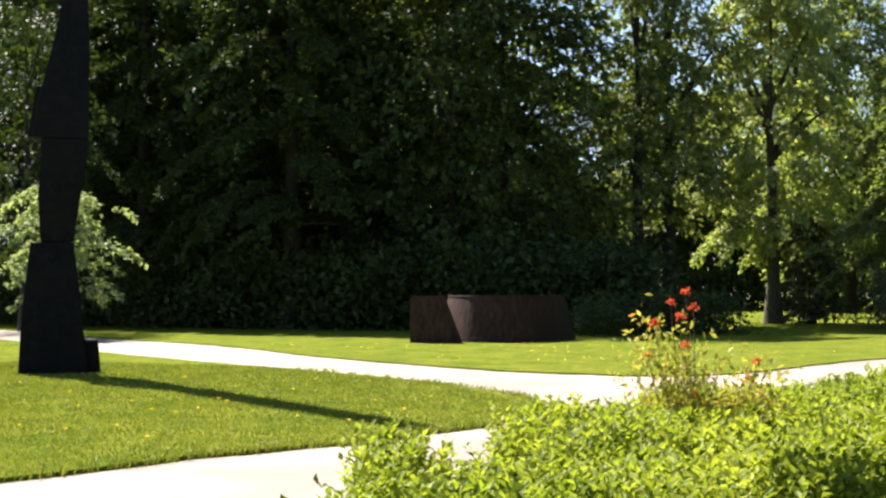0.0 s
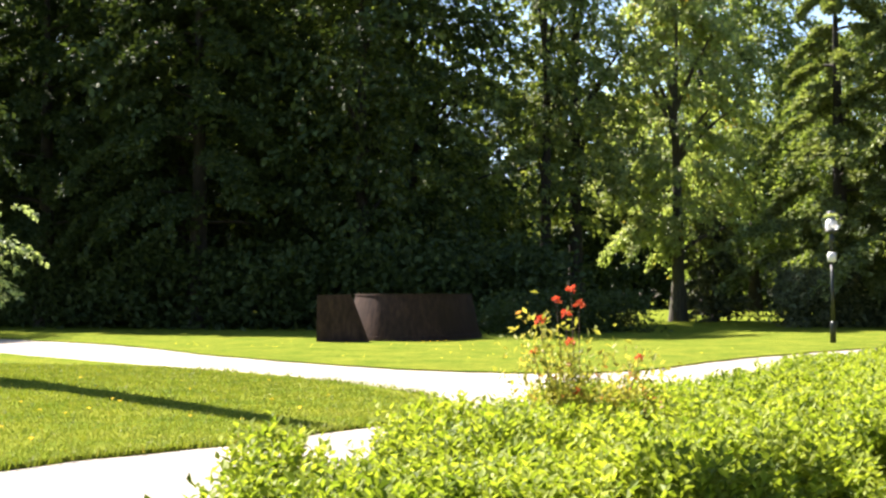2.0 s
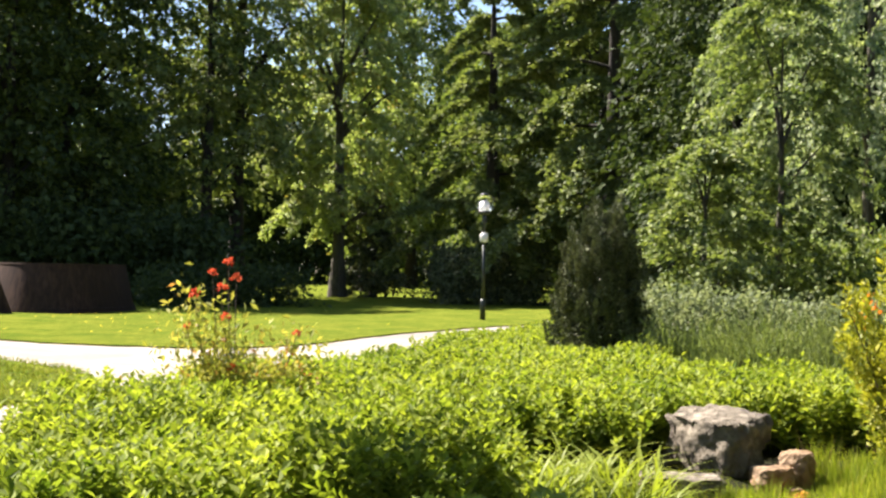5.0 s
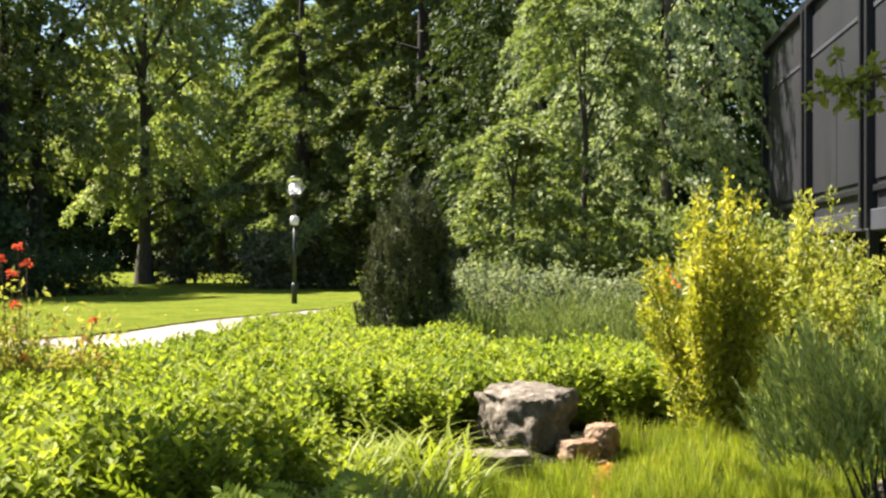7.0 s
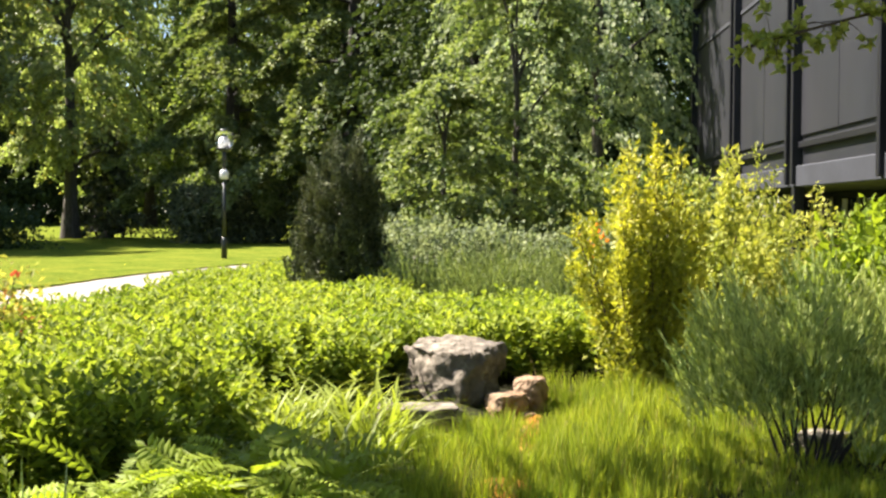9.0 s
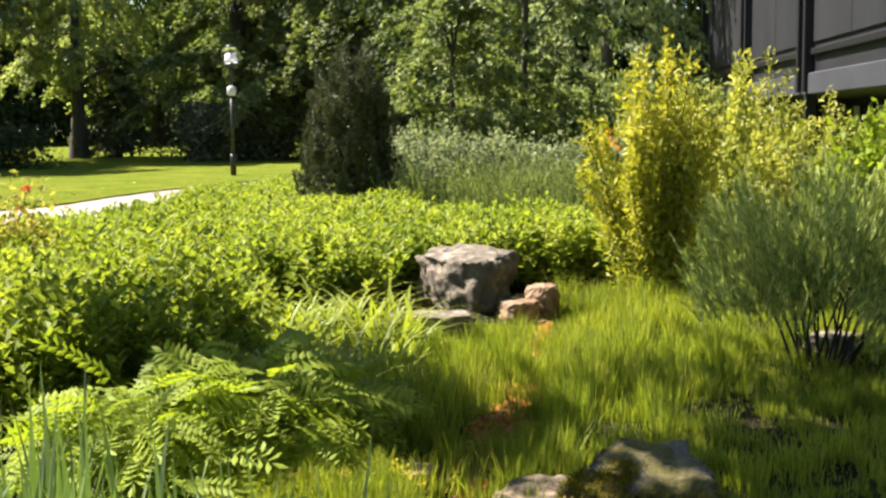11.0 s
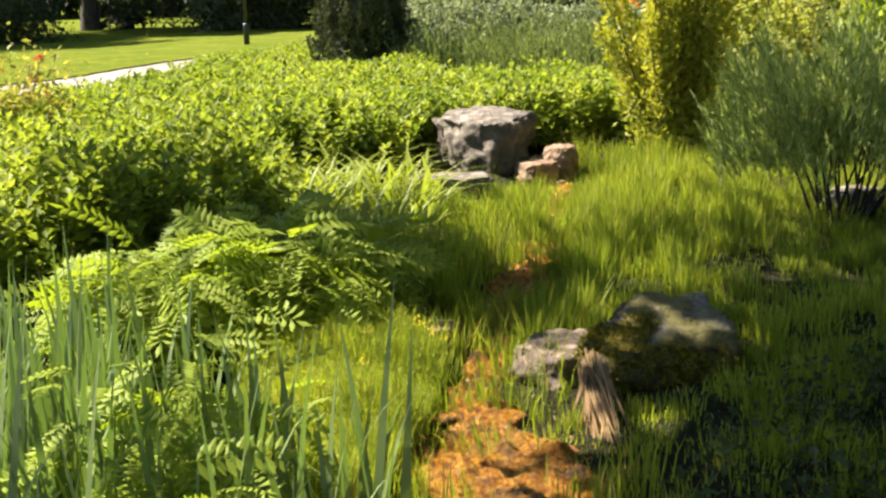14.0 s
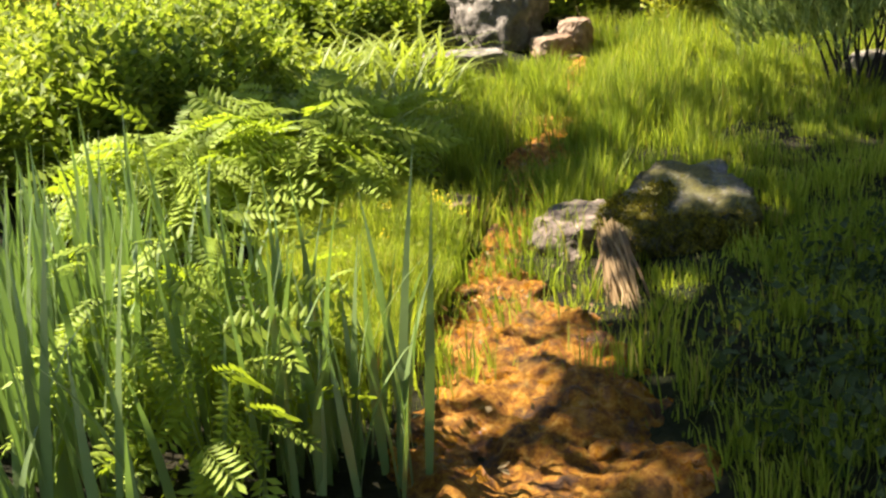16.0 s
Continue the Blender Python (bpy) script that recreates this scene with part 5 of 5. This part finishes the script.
def frond_mesh(name, length, pairs, leaflet, seed):
    """A pinnate leaf: an arching stalk with pairs of leaflets grown from it and one at the tip."""
    r = np.random.default_rng(seed)
    u = np.r_[0.0, 0.12, 0.22 + 0.74 * np.arange(pairs) / (pairs - 1), 1.0]
    n = len(u)
    arch = np.stack([length * u, 0 * u, length * (0.25 * u - 0.42 * u ** 2)], 1)
    wide = np.linspace(0.0032, 0.0012, n)[:, None]
    V1 = np.concatenate([arch, arch + wide * [0, 0.7, -1.0], arch + wide * [0, -0.7, -1.0]])
    i = np.arange(n - 1)[:, None]
    F1 = np.concatenate([i + [0, 1, n + 1, n], i + [n, n + 1, 2 * n + 1, 2 * n], i + [2 * n, 2 * n + 1, 1, 0]])
    at, A = [], []
    for k in range(pairs):
        for side in (-1, 1):
            at.append(k + 2)
            A.append((0.45, side, -0.12 + r.uniform(-0.15, 0.1)))
    at.append(n - 1)
    A.append((1, 0, -0.5))
    sz = leaflet * r.uniform(0.85, 1.1, len(at))
    V2, F2 = leaf_arrays(arch[at], A, np.tile([[0, 0, 1.0]], (len(at), 1)), sz, sz * 0.37, -0.12, 0.5)
    root = np.arange(len(V2)) + 3 * n
    root[::4] = at
    return mesh_of(name, np.concatenate([V1, V2]), [F1, root[F2]], LF_ROSE)


FROND = [frond_mesh("frond", 0.32, 8, 0.082, 1), frond_mesh("frond", 0.26, 7, 0.076, 2), frond_mesh("frond", 0.36, 9, 0.086, 3)]


def frond_bush(name, x, y, h, rad, count, label, seed, scale=1.0):
    r = np.random.default_rng(seed)
    t = thing(name, x, y, 0.0, label, "shrub")
    for k in range(9):
        a = 0.7 * k
        u = np.linspace(0, 1, 5)[:, None]
        V, F = tube(u * [rad * 0.6 * math.cos(a), rad * 0.6 * math.sin(a), h * 0.85], np.linspace(0.004, 0.002, 5), 5)
        child("stem", mesh_of("stem", V, [F], LF_ROSE, True), t)
    for k in range(count):
        a, f = r.uniform(0, 360), math.sqrt(r.uniform(0.0, 0.9))
        up = math.sqrt(1 - f * f) * r.uniform(0.55, 1.0)
        child("frond", FROND[k % 3], t, "", pose(0.72 * rad * f * math.cos(radians(a)), 0.72 * rad * f * math.sin(radians(a)), 0.08 + (h - 0.1) * up, r.uniform(-55, 55), r.uniform(-50, 15) + 50 * f, a + r.uniform(-70, 70)) @ Matrix.Scale(scale * r.uniform(0.55, 0.92), 4))


frond_bush("rose_bush", 1.95, 5.15, 0.54, 0.56, 290, "arching bush of pinnate rose leaves over the stream", 301)
frond_bush("rose_bush", 1.50, 5.05, 0.48, 0.52, 260, "arching bush of pinnate rose leaves over the stream", 302)
frond_bush("rose_bush", 2.35, 5.45, 0.40, 0.42, 110, "low bush of pinnate rose leaves over the stream", 304)
for k, (x, y, h) in enumerate([(0.98, 3.18, 0.66), (1.18, 3.26, 0.66), (1.1, 3.0, 0.46), (1.34, 3.36, 0.54)]):
    frond_bush("pinnate_shoot", x, y, h, 0.22, 46, "young shoot with soft pinnate leaves among irises", 303 + 2 * k, 0.62)


def dry_tuft():
    """Dead grass that hangs over the rim of the mossy rock down to the mud."""
    r = np.random.default_rng(91)
    t = thing("dry_grass_tuft", 2.72, 4.05, 0.0, "hanging tuft of dry straw-coloured grass below the rock", "dry grass")
    n = 260
    a = np.c_[r.normal(size=(n, 2)) * 0.022, 0.11 + r.normal(size=n) * 0.02]
    e = np.c_[np.array([-0.20, -0.44]) * r.uniform(0.35, 1.05, (n, 1)) + r.normal(size=(n, 2)) * 0.03, r.uniform(-0.12, 0.0, n)]
    mid = (a + e) / 2 + np.c_[np.array([-0.05, -0.09]) + r.normal(size=(n, 2)) * 0.02, 0.05 + r.normal(size=n) * 0.02]
    S = np.c_[r.normal(size=(n, 2)), np.zeros(n)] * 0.0028
    u = np.linspace(0, 1, 5)[None, :, None]
    C = (1 - u) ** 2 * a[:, None] + 2 * u * (1 - u) * mid[:, None] + u ** 2 * e[:, None]
    w = np.array([1, 1, 0.9, 0.7, 0.2])[None, :, None] * S[:, None]
    V = np.stack([C - w, C + w], 2).reshape(-1, 3)
    i = (np.arange(n)[:, None] * 10 + np.arange(4)[None] * 2).ravel()[:, None]
    child("tuft", mesh_of("tuft", V, [i + [0, 1, 3, 2]], LF_STRAW), t)


dry_tuft()


def orange_flowers(x, y, z, label, seed, n=30, s=0.10):
    r = np.random.default_rng(seed)
    t = thing("orange_azalea", x, y, 0, label, "flower")
    V, F = tube([(0, 0, -0.02), (0.02, 0, z * 0.5), (0, 0, z)], [0.008, 0.006, 0.004], 5)
    child("stem", mesh_of("stem", V, [F], MAT_TWIG, True), t)
    P = np.c_[r.normal(size=(n, 2)) * s * 0.7, z + r.normal(size=n) * s * 1.4]
    child("blossom", leaves("blossom", P, directions(n, r, 0.3), directions(n, r), 0.06, 0.045, LF_ORANGE), t)


orange_flowers(6.08, 9.0, 1.18, "orange azalea blossom beside the golden shrub", 95, 26, 0.06)


def overhanging_branch():
    """The small tree at the bank whose lowest branch reaches into view."""
    t = tree("bank_maple", 7.1, 2.4, 5.2, 1.5, 2.9, 0.09, LF_LIME, MAT_BARK, "small maple at the bank with a low overhanging branch", 97, 90, 26, 0.09, 0.2, 0.3, limbs=5)
    r = np.random.default_rng(98)
    u = np.linspace(0, 1, 9)[:, None]
    a, b = np.array([0, 0, 2.5]), np.array([-3.26, 2.1, 2.09])
    pts = a * (1 - u) + b * u + np.array([0, 0, 0.35]) * u * (1 - u) * 2
    V, F = tube(pts, np.linspace(0.03, 0.004, 9), 5)
    child("limb", mesh_of("limb", V, [F], MAT_TWIG, True), t)
    P, A = [], []
    for k in range(46):
        v = r.uniform(0.80, 1.0)
        c = a * (1 - v) + b * v + np.array([0, 0, 0.35]) * v * (1 - v) * 2
        e = c + (np.array([r.normal() * 0.07, r.normal() * 0.07, r.normal() * 0.07]) if k > 3 else 0)
        V, F = tube([c, (c + e) / 2 + [0, 0, 0.01], e], [0.003, 0.002, 0.0015], 4)
        if k > 3:
            child("twig", mesh_of("twig", V, [F], MAT_TWIG, True), t)
        P.append(e + r.normal(size=(13, 3)) * 0.010)
        A.append(directions(13, r, -0.1))
    P, A = np.concatenate(P), np.concatenate(A)
    n = len(P)
    child("leaf_spray", leaves("leaf_spray", P, A, directions(n, r, 1.0), r.uniform(0.03, 0.055, n), r.uniform(0.022, 0.034, n), LF_LIME), t)["kind"] = "stuff"


overhanging_branch()
# the dark woodland leaf colour stands in for deep shade on these weeds
thicket("bank_weeds", [(2.2, 1.9), (3.9, 1.9), (4.6, 3.2), (3.5, 3.75), (2.75, 3.45), (2.25, 2.8)], 380, 0.2, 0.034, LF_WOOD, "leafy weeds on the bank, leaf colour darkened for shade", 48, per=12, clump=0.05, cat="weeds")
thicket("buttercups", [(1.95, 4.15), (2.3, 4.3), (2.35, 4.75), (2.05, 4.7)], 12, 0.24, 0.011, LF_YELLOW, "tiny yellow flowers in the grass", 49, low=0.18, per=5, clump=0.008, cat="flowers")
